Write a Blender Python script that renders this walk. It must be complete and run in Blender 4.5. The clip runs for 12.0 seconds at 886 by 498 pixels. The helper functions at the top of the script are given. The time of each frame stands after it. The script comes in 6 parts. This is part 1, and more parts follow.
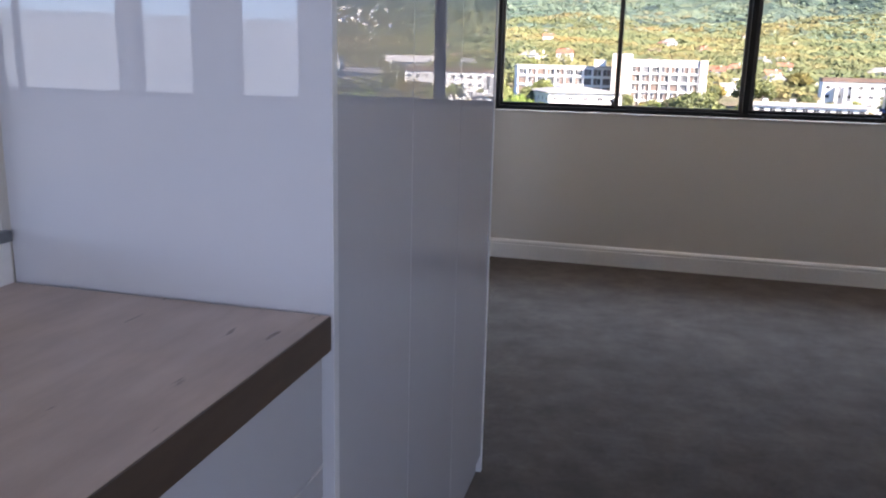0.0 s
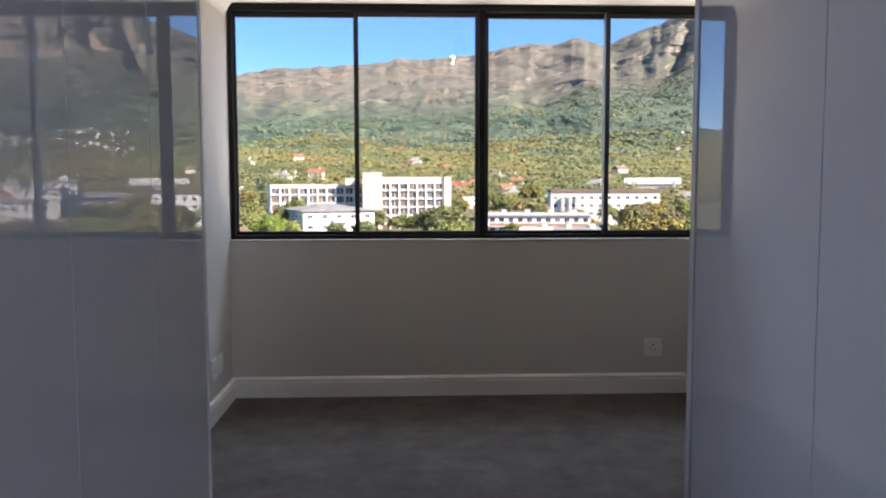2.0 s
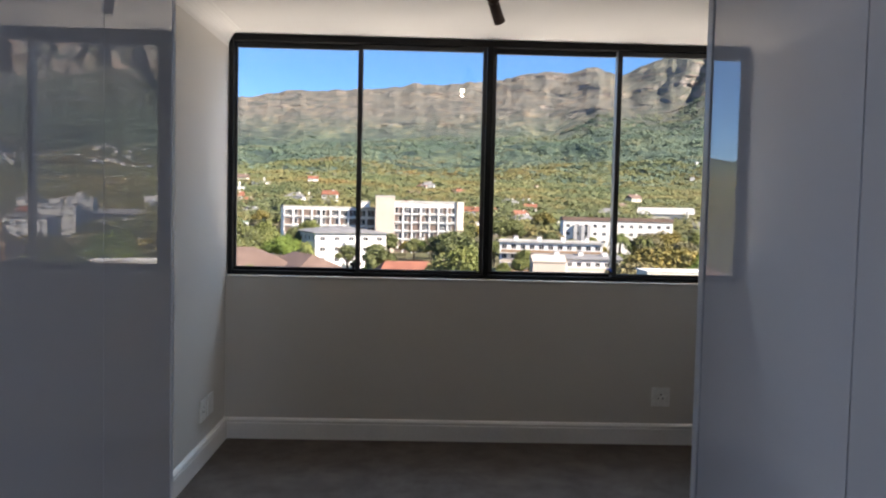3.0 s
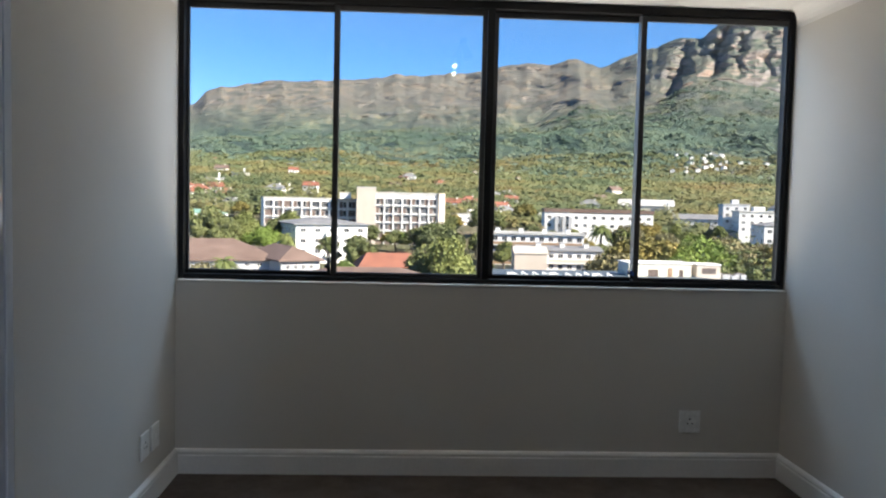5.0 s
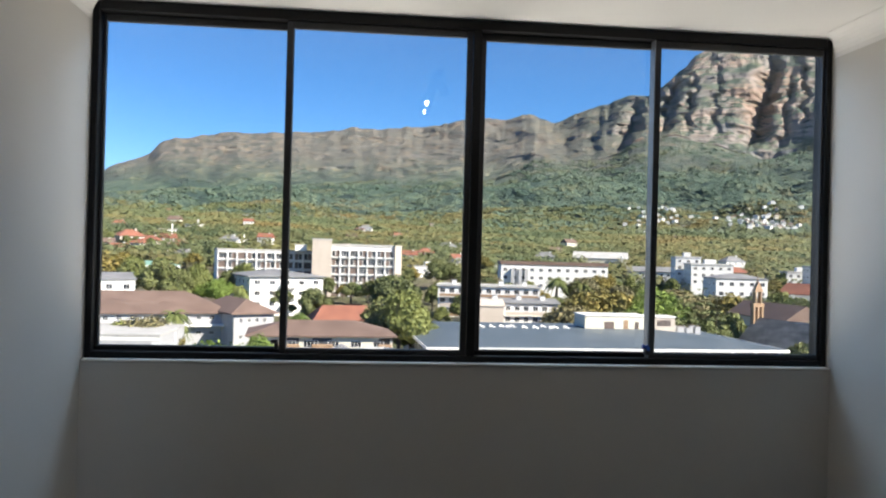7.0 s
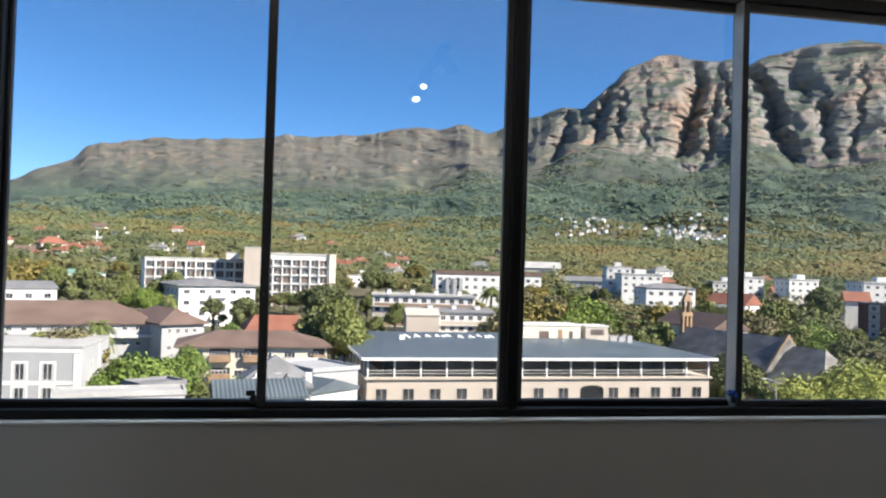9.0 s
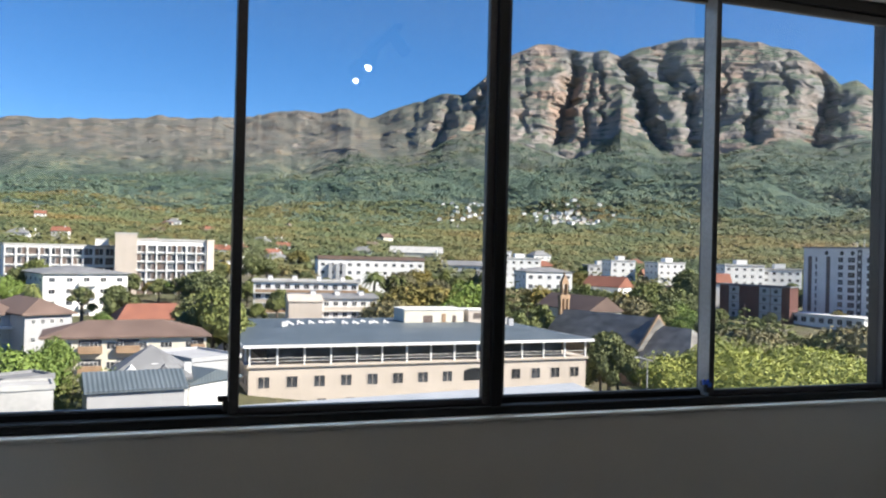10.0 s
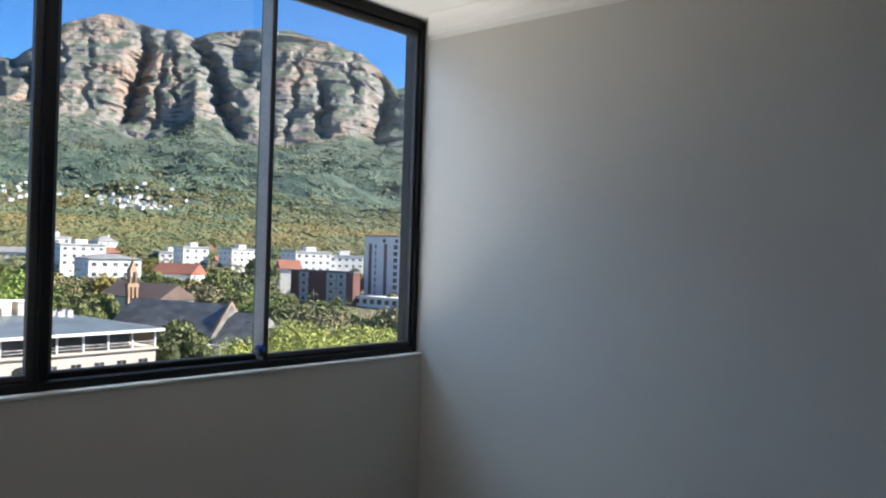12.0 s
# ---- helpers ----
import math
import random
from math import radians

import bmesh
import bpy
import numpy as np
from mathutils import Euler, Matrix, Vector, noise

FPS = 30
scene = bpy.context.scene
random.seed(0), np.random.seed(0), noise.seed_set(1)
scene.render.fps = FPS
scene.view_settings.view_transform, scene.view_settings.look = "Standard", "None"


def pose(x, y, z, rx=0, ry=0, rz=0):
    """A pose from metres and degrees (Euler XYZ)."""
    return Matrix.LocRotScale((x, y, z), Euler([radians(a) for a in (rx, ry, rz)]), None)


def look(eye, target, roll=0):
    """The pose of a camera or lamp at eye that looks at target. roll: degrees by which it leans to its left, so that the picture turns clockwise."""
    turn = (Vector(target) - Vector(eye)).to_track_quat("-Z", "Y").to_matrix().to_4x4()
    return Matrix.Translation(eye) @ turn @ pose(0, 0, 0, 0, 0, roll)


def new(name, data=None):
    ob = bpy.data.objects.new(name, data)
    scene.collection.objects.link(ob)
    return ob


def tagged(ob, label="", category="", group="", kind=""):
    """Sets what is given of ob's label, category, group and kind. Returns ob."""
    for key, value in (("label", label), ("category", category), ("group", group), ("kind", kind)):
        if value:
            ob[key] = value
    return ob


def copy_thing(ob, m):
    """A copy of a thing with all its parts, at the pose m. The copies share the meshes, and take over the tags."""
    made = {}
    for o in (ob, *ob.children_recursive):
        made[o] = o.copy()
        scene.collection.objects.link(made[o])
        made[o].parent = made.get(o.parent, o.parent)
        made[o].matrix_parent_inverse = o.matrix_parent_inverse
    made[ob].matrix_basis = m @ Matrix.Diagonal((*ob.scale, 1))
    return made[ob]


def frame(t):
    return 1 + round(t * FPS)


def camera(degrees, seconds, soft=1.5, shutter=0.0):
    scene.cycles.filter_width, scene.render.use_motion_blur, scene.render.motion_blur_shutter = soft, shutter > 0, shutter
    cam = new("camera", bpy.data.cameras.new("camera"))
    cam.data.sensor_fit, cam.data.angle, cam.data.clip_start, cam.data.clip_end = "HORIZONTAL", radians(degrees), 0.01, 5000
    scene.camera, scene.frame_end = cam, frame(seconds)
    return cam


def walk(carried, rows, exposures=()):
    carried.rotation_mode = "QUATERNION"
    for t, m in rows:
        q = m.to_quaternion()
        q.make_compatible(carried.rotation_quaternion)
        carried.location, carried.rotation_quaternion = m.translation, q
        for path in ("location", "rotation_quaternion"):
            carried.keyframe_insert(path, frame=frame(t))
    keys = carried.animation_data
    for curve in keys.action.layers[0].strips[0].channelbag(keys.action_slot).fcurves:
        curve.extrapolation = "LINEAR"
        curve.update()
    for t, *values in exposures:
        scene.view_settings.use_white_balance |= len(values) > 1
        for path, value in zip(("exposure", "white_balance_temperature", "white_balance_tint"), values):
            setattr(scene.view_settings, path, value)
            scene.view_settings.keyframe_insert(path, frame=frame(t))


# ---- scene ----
cam = camera(57.3, 12.0, soft=2.1)

# seconds, stops, kelvin, tint
EXPOSURES = [(0, 2.62, 6650, 21), (1, 2.3, 6750, 20), (1.7, 2.05, 6850, 19), (2.5, 1.66, 6950, 18), (3.5, 1.6, 6700, 14), (5.5, 1.52, 6500, 10), (7, 1.35, 6450, 10), (9, 1.22, 6450, 11), (10.5, 1.25, 6250, 10), (11, 1.22, 6200, 10), (11.5, 1.32, 6200, 10), (12, 1.64, 6200, 10)]

# seconds, eye, target, roll
PATH = [
    (0, (0.985, -4.983, 1.203), (0.498, -3.096, 0.754), 1.4),
    (0.5, (1.0, -4.906, 1.233), (0.732, -2.965, 0.834), 0.4),
    (1, (1.016, -4.841, 1.286), (0.919, -2.877, 0.92), 0.2),
    (1.5, (1.025, -4.796, 1.258), (1.045, -2.814, 0.993), -0.2),
    (2, (1.044, -4.741, 1.252), (1.125, -2.749, 1.092), -0.1),
    (2.5, (1.05, -4.681, 1.306), (1.152, -2.687, 1.194), 0.7),
    (3, (1.103, -4.588, 1.33), (1.155, -2.591, 1.23), 1.3),
    (3.5, (1.063, -4.412, 1.326), (1.135, -2.417, 1.218), 1.4),
    (5.5, (1.07, -3.688, 1.34), (1.194, -1.695, 1.22), 1.3),
    (6, (1.017, -3.503, 1.351), (1.239, -1.517, 1.268), 1.7),
    (6.5, (1.02, -3.323, 1.347), (1.243, -1.337, 1.292), 1.5),
    (7, (1.026, -3.14, 1.357), (1.229, -1.151, 1.368), 1.5),
    (9, (0.812, -2.313, 1.378), (1.175, -0.346, 1.416), 1.7),
    (9.5, (0.701, -2.187, 1.37), (1.162, -0.241, 1.387), 1.8),
    (10, (0.562, -2.122, 1.391), (1.206, -0.228, 1.4), 1.4),
    (10.5, (0.485, -2.144, 1.391), (1.269, -0.304, 1.422), 1.6),
    (11, (0.473, -2.176, 1.391), (1.466, -0.441, 1.44), 1.5),
    (11.5, (0.505, -2.216, 1.374), (1.744, -0.647, 1.414), 1.7),
    (12, (0.535, -2.254, 1.346), (2.027, -0.922, 1.351), 1.7),
]
walk(cam, [(t, look(eye, target, roll)) for t, eye, target, roll in PATH],
     exposures=EXPOSURES)

# world, sun, the light of the rooms' openings and added fill lamps
SUN_AZ = radians(125)   # clockwise from straight ahead (+y)
SUN_EL = radians(37)
world = bpy.data.worlds.new("world")
scene.world = world
world.use_nodes = True
wt = world.node_tree
sky = wt.nodes.new("ShaderNodeTexSky")
sky.sky_type, sky.sun_disc, sky.sun_elevation, sky.sun_rotation = "NISHITA", False, SUN_EL, SUN_AZ
sky.air_density, sky.dust_density, sky.ozone_density, sky.altitude = 0.75, 0.0, 4.0, 1200
deep = wt.nodes.new("ShaderNodeHueSaturation")
deep.inputs["Saturation"].default_value = 1.2
wt.links.new(sky.outputs[0], deep.inputs["Color"])
wt.links.new(deep.outputs[0], wt.nodes["Background"].inputs[0])
wt.nodes["Background"].inputs[1].default_value = 0.076
sun = new("sun", bpy.data.lights.new("sun", "SUN"))
sun.data.energy, sun.data.angle, sun.data.color = 5.0, radians(0.5), (1.0, 0.92, 0.79)
sun.matrix_world = look((0, 0, 50), (-math.sin(SUN_AZ), -math.cos(SUN_AZ), 50 - math.tan(SUN_EL)))


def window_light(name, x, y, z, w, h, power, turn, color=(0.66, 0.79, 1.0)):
    """Lamp for the sky's light at an opening behind the walk, inferred or added."""
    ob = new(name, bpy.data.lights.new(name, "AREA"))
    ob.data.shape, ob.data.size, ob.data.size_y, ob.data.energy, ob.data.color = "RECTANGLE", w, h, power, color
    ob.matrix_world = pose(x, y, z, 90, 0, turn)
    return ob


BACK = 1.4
# added lamp, unseen above the big window: more skylight falling in over the view
head_light = new("sky_fill_front", bpy.data.lights.new("sky_fill_front", "AREA"))
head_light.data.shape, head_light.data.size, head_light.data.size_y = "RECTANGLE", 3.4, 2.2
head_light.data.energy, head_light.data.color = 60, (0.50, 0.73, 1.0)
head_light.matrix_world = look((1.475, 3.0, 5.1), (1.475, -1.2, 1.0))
# added lamp, unseen below the same window's sill, for the sunlit town's bounce
low_light = new("town_bounce_fill", bpy.data.lights.new("town_bounce_fill", "AREA"))
low_light.data.shape, low_light.data.size, low_light.data.size_y = "RECTANGLE", 3.4, 2.0
low_light.data.energy, low_light.data.color = 43, (1.0, 0.93, 0.83)
low_light.matrix_world = look((1.475, 1.9, -1.1), (1.475, -1.6, 2.0))
# added fill lamp; the side window it stands in is made up
window_light("side_fill_light", -6.95, -6.4, 1.3, 3.2, 1.9, 24, -90)
# added fill lamp in a made-up fourth back opening, out of view
window_light("back_fill_light", 2.85, -9.07, 1.54, 0.7, 1.3, 17, 0)
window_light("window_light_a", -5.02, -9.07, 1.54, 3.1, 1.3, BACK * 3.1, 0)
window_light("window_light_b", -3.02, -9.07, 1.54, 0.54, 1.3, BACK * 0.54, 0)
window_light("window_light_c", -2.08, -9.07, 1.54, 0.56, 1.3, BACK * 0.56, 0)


# materials
def nodes_of(name):
    m = bpy.data.materials.new(name)
    m.use_nodes = True
    return m, m.node_tree, m.node_tree.nodes["Principled BSDF"]


def noise_node(nt, scale, detail=4.0, stretch=(1, 1, 1), coords="Object", rough=0.55):
    tc = nt.nodes.new("ShaderNodeTexCoord")
    mp = nt.nodes.new("ShaderNodeMapping")
    mp.inputs["Scale"].default_value = stretch
    n = nt.nodes.new("ShaderNodeTexNoise")
    n.inputs["Scale"].default_value, n.inputs["Detail"].default_value, n.inputs["Roughness"].default_value = scale, detail, rough
    nt.links.new(tc.outputs[coords], mp.inputs["Vector"])
    nt.links.new(mp.outputs[0], n.inputs["Vector"])
    return n


def ramp(nt, source, stops):
    r = nt.nodes.new("ShaderNodeValToRGB")
    el = r.color_ramp.elements
    while len(el) < len(stops):
        el.new(0.5)
    for e, (p, c) in zip(el, stops):
        e.position, e.color = p, (*c, 1) if len(c) == 3 else c
    nt.links.new(source, r.inputs[0])
    return r


def mix(nt, fac, a, b, mode="MIX"):
    m = nt.nodes.new("ShaderNodeMix")
    m.data_type, m.blend_type = "RGBA", mode
    for sock, v in ((m.inputs[0], fac), (m.inputs[6], a), (m.inputs[7], b)):
        if isinstance(v, (int, float)):
            sock.default_value = v
        elif isinstance(v, tuple):
            sock.default_value = (*v, 1)
        else:
            nt.links.new(v, sock)
    return m.outputs[2]


def bump(nt, b, height, strength, dist):
    n = nt.nodes.new("ShaderNodeBump")
    n.inputs["Strength"].default_value, n.inputs["Distance"].default_value = strength, dist
    nt.links.new(height, n.inputs["Height"])
    nt.links.new(n.outputs[0], b.inputs["Normal"])


def surf(name, c1, c2, scale=3.0, rough=0.6, rough2=None, bump_scale=40.0, bump_strength=0.15, bump_dist=0.002,
         metal=0.0, stretch=(1, 1, 1), fine=0.12, coat=0.0, per_object=0.0):
    """A surface of two tones: broad patches, fine grain, and relief."""
    m, nt, b = nodes_of(name)
    big = noise_node(nt, scale, 5, stretch)
    small = noise_node(nt, bump_scale, 3, stretch)
    r = ramp(nt, big.outputs[0], ((0.35, c1), (0.65, c2)))
    g = ramp(nt, small.outputs[0], ((0.3, (1 - fine,) * 3), (0.7, (1 + fine,) * 3)))
    col = mix(nt, 1.0, r.outputs[0], g.outputs[0], "MULTIPLY")
    if per_object:
        oi = nt.nodes.new("ShaderNodeObjectInfo")
        v = ramp(nt, oi.outputs["Random"], ((0, (1 - per_object,) * 3), (1, (1 + per_object,) * 3)))
        col = mix(nt, 1.0, col, v.outputs[0], "MULTIPLY")
    nt.links.new(col, b.inputs["Base Color"])
    if rough2 is not None:
        rr = nt.nodes.new("ShaderNodeMapRange")
        rr.inputs["To Min"].default_value, rr.inputs["To Max"].default_value = rough, rough2
        nt.links.new(big.outputs[0], rr.inputs["Value"])
        nt.links.new(rr.outputs[0], b.inputs["Roughness"])
    else:
        b.inputs["Roughness"].default_value = rough
    b.inputs["Metallic"].default_value = metal
    b.inputs["Coat Weight"].default_value = coat
    b.inputs["Coat Roughness"].default_value = 0.01
    if bump_strength:
        bump(nt, b, small.outputs[0], bump_strength, bump_dist)
    return m


M_WALL = surf("wall_paint", (0.57, 0.54, 0.495), (0.60, 0.57, 0.52), 0.9, 0.55, 0.65, 160, 0.12, 0.0008, fine=0.02)
M_CEIL = surf("ceiling_paint", (0.74, 0.72, 0.69), (0.78, 0.76, 0.73), 0.8, 0.8, None, 140, 0.1, 0.0008, fine=0.02)
M_TRIM = surf("skirting_paint", (0.74, 0.73, 0.71), (0.80, 0.79, 0.77), 1.6, 0.35, 0.5, 60, 0.05, 0.0006, fine=0.03)
M_GLOSS = surf("white_gloss_lacquer", (0.60, 0.61, 0.66), (0.63, 0.64, 0.69), 0.7, 0.006, 0.012, 1.6, 0.009, 0.004, fine=0.01, coat=0.35)
M_GLOSS.node_tree.nodes["Principled BSDF"].inputs["IOR"].default_value = 1.55
M_EDGE = surf("white_edge_band", (0.72, 0.73, 0.76), (0.75, 0.76, 0.79), 2, 0.3, None, 50, 0.05, 0.0005, fine=0.02)
# white carcass coloured dark: the shade in the door gaps is painted in
M_CARCASS = surf("gap_shade_carcass", (0.10, 0.10, 0.11), (0.12, 0.12, 0.13), 4, 0.7, None, 60, 0)
M_GAP = surf("shadow_gap", (0.03, 0.03, 0.03), (0.05, 0.05, 0.05), 8, 0.8, None, 60, 0)
M_FRAME = surf("black_anodised_aluminium", (0.010, 0.010, 0.011), (0.016, 0.016, 0.017), 3, 0.35, 0.5, 90, 0.08, 0.0004)
M_SASH = surf("dark_grey_aluminium", (0.050, 0.050, 0.053), (0.065, 0.065, 0.068), 3, 0.35, 0.5, 90, 0.06, 0.0004)
# lighter than the sash for daylight on the stile; plain grey on the ledge cap
M_STILE = surf("light_grey_aluminium", (0.15, 0.16, 0.175), (0.20, 0.21, 0.225), 5, 0.35, 0.55, 90, 0.08, 0.0004)
M_PLATE = surf("white_plastic", (0.74, 0.74, 0.72), (0.77, 0.77, 0.75), 4, 0.3, None, 50, 0)
M_DARK = surf("black_plastic", (0.015, 0.015, 0.016), (0.022, 0.022, 0.022), 6, 0.4, None, 60, 0)
M_BLUE = surf("blue_film", (0.02, 0.07, 0.45), (0.05, 0.16, 0.62), 60, 0.3, None, 90, 0.3, 0.001)
M_BRONZE = surf("brown_metal", (0.05, 0.035, 0.028), (0.075, 0.05, 0.04), 10, 0.35, None, 90, 0.1, 0.0004, metal=0.4)


for _m in (M_FRAME, M_SASH):
    _m.node_tree.nodes["Principled BSDF"].inputs["Specular IOR Level"].default_value = 0.15


def carpet():
    m, nt, b = nodes_of("grey_brown_carpet")
    blotch = noise_node(nt, 5.5, 6, rough=0.7)
    pile = noise_node(nt, 420, 2)
    strands = noise_node(nt, 55, 3)
    r = ramp(nt, blotch.outputs[0], ((0.36, (0.062, 0.047, 0.038)), (0.50, (0.086, 0.066, 0.054)), (0.64, (0.112, 0.088, 0.072))))
    g = ramp(nt, pile.outputs[0], ((0.25, (0.72,) * 3), (0.75, (1.25,) * 3)))
    s = ramp(nt, strands.outputs[0], ((0.3, (0.9,) * 3), (0.7, (1.1,) * 3)))
    col = mix(nt, 1.0, mix(nt, 1.0, r.outputs[0], g.outputs[0], "MULTIPLY"), s.outputs[0], "MULTIPLY")
    nt.links.new(col, b.inputs["Base Color"])
    b.inputs["Roughness"].default_value = 0.95
    b.inputs["Sheen Weight"].default_value = 0.03
    bump(nt, b, pile.outputs[0], 0.5, 0.004)
    return m


def worktop_wood():
    m, nt, b = nodes_of("grey_oak_laminate")
    grain = noise_node(nt, 5, 6, (3.2, 0.7, 1), rough=0.6)
    cloud = noise_node(nt, 3.0, 4)
    crack = noise_node(nt, 3.4, 4, (9.0, 1.3, 1))
    r = ramp(nt, grain.outputs[0], ((0.3, (0.52, 0.40, 0.33)), (0.5, (0.61, 0.48, 0.41)), (0.7, (0.68, 0.55, 0.48))))
    c = ramp(nt, cloud.outputs[0], ((0.3, (0.82, 0.82, 0.86)), (0.7, (1.12, 1.08, 1.05))))
    k = ramp(nt, crack.outputs[0], ((0.295, (0.32, 0.28, 0.26)), (0.335, (1, 1, 1))))
    col = mix(nt, 1.0, mix(nt, 1.0, r.outputs[0], c.outputs[0], "MULTIPLY"), k.outputs[0], "MULTIPLY")
    nt.links.new(col, b.inputs["Base Color"])
    b.inputs["Roughness"].default_value = 0.38
    bump(nt, b, grain.outputs[0], 0.2, 0.0015)
    return m


def glass(name, rough=0.0):
    m, nt, b = nodes_of(name)
    b.inputs["Base Color"].default_value = (0.97, 0.98, 0.98, 1)
    b.inputs["Transmission Weight"].default_value = 1.0
    b.inputs["Roughness"].default_value = rough
    b.inputs["IOR"].default_value = 1.45
    return m


M_CARPET = carpet()
M_WOOD = worktop_wood()
M_WOOD_EDGE = surf("brown_worktop_edge", (0.085, 0.058, 0.042), (0.12, 0.083, 0.062), 6, 0.45, None, 60, 0.1, 0.0006, stretch=(1, 0.2, 1))
M_GLASS = glass("window_glass")


def lamp_glow(name, color, strength):
    m, nt, b = nodes_of(name)
    b.inputs["Emission Color"].default_value = (*color, 1)
    b.inputs["Emission Strength"].default_value = strength
    return m


M_BULB = lamp_glow("lit_bulb", (1.0, 0.93, 0.8), 60)

# outdoor surfaces
M_CREAM = surf("cream_plaster", (0.47, 0.405, 0.345), (0.53, 0.46, 0.395), 0.3, 0.8, None, 3, 0.1, 0.01, fine=0.05)
M_WHITEWASH = surf("white_plaster", (0.66, 0.65, 0.63), (0.76, 0.75, 0.73), 0.25, 0.8, None, 3, 0.1, 0.01, fine=0.05)
M_GREYWHITE = surf("grey_plaster", (0.36, 0.36, 0.37), (0.41, 0.41, 0.42), 0.3, 0.8, None, 3, 0.1, 0.01, fine=0.05)
M_YELLOWISH = surf("pale_yellow_plaster", (0.58, 0.54, 0.44), (0.66, 0.62, 0.52), 0.3, 0.8, None, 3, 0.1, 0.01, fine=0.05)
M_OCHRE = surf("ochre_stone", (0.27, 0.175, 0.105), (0.36, 0.24, 0.15), 0.8, 0.85, None, 4, 0.2, 0.03)
M_BRICK = surf("dark_red_brick", (0.10, 0.040, 0.032), (0.13, 0.052, 0.042), 0.4, 0.85, None, 5, 0.1, 0.01)
M_CONCRETE = surf("flat_roof_concrete", (0.36, 0.35, 0.34), (0.48, 0.47, 0.45), 0.25, 0.85, None, 3, 0.1, 0.01)
M_ROOF_BROWN = surf("brown_tile_roof", (0.125, 0.082, 0.065), (0.18, 0.122, 0.098), 0.35, 0.8, None, 4, 0.3, 0.05, fine=0.15)
M_ROOF_RED = surf("red_tile_roof", (0.21, 0.080, 0.052), (0.29, 0.115, 0.072), 0.4, 0.8, None, 4, 0.3, 0.05, fine=0.15)
M_ROOF_GREY = surf("grey_roof", (0.16, 0.16, 0.165), (0.23, 0.23, 0.235), 0.3, 0.75, None, 4, 0.2, 0.03, fine=0.1)
M_SLATE = surf("weathered_slate", (0.11, 0.105, 0.10), (0.25, 0.24, 0.22), 0.35, 0.75, None, 1.6, 0.4, 0.08, stretch=(1, 1, 2.2), fine=0.3)
M_PANE = surf("far_window_pane", (0.02, 0.023, 0.028), (0.07, 0.075, 0.085), 0.5, 0.15, None, 2, 0, per_object=0.5)
M_TERRA = surf("brown_panel", (0.10, 0.075, 0.062), (0.14, 0.10, 0.085), 0.5, 0.7, None, 3, 0)
M_TAR = surf("asphalt", (0.045, 0.045, 0.048), (0.065, 0.065, 0.066), 0.3, 0.9, None, 5, 0.2, 0.01)
M_GREENROOF = surf("green_metal_roof", (0.16, 0.30, 0.24), (0.22, 0.36, 0.29), 0.3, 0.5, None, 3, 0)


def ribbed(name, c1, c2, spacing, axis=0):
    m, nt, b = nodes_of(name)
    n = noise_node(nt, 0.25, 5)
    tc = nt.nodes.new("ShaderNodeTexCoord")
    w = nt.nodes.new("ShaderNodeTexWave")
    w.bands_direction = "X" if axis == 0 else "Y"
    w.inputs["Scale"].default_value = 0.31416 / spacing
    nt.links.new(tc.outputs["Object"], w.inputs["Vector"])
    r = ramp(nt, n.outputs[0], ((0.35, c1), (0.65, c2)))
    g = ramp(nt, w.outputs[0], ((0.1, (0.78,) * 3), (0.6, (1.05,) * 3)))
    nt.links.new(mix(nt, 1.0, r.outputs[0], g.outputs[0], "MULTIPLY"), b.inputs["Base Color"])
    b.inputs["Roughness"].default_value = 0.5
    bump(nt, b, w.outputs[0], 0.8, 0.06)
    return m


M_ROOF_BLUE = ribbed("blue_grey_sheet_roof", (0.085, 0.108, 0.125), (0.12, 0.145, 0.165), 0.42)
M_ROOF_LIGHT = ribbed("light_grey_sheet_roof", (0.34, 0.36, 0.39), (0.42, 0.44, 0.47), 0.36)


def foliage(name, c1, c2, c3, patches=0.0):
    m, nt, b = nodes_of(name)
    geo = nt.nodes.new("ShaderNodeNewGeometry")
    oi = nt.nodes.new("ShaderNodeObjectInfo")
    r = ramp(nt, geo.outputs["Random Per Island"], ((0.0, c1), (0.6, c2), (1.0, c3)))
    v = ramp(nt, oi.outputs["Random"], ((0, (0.78, 0.80, 0.8)), (1, (1.2, 1.15, 1.1))))
    nt.links.new(mix(nt, 1.0, r.outputs[0], v.outputs[0], "MULTIPLY"), b.inputs["Base Color"])
    if patches:
        spot = ramp(nt, noise_node(nt, patches, 4, coords="Object").outputs[0], ((0.36, (0.62, 0.80, 0.80)), (0.47, (0.95, 1.02, 0.95)), (0.56, (1.18, 1.05, 0.86)), (0.68, (1.45, 0.98, 0.74))))
        grain = ramp(nt, noise_node(nt, 0.9, 3, coords="Object").outputs[0], ((0.3, (0.75, 0.75, 0.75)), (0.7, (1.25, 1.25, 1.25))))
        old = b.inputs["Base Color"].links[0].from_socket
        nt.links.new(mix(nt, 1.0, mix(nt, 1.0, old, spot.outputs[0], "MULTIPLY"), grain.outputs[0], "MULTIPLY"), b.inputs["Base Color"])
    b.inputs["Roughness"].default_value = 0.75
    b.inputs["Subsurface Weight"].default_value = 0.0
    return m


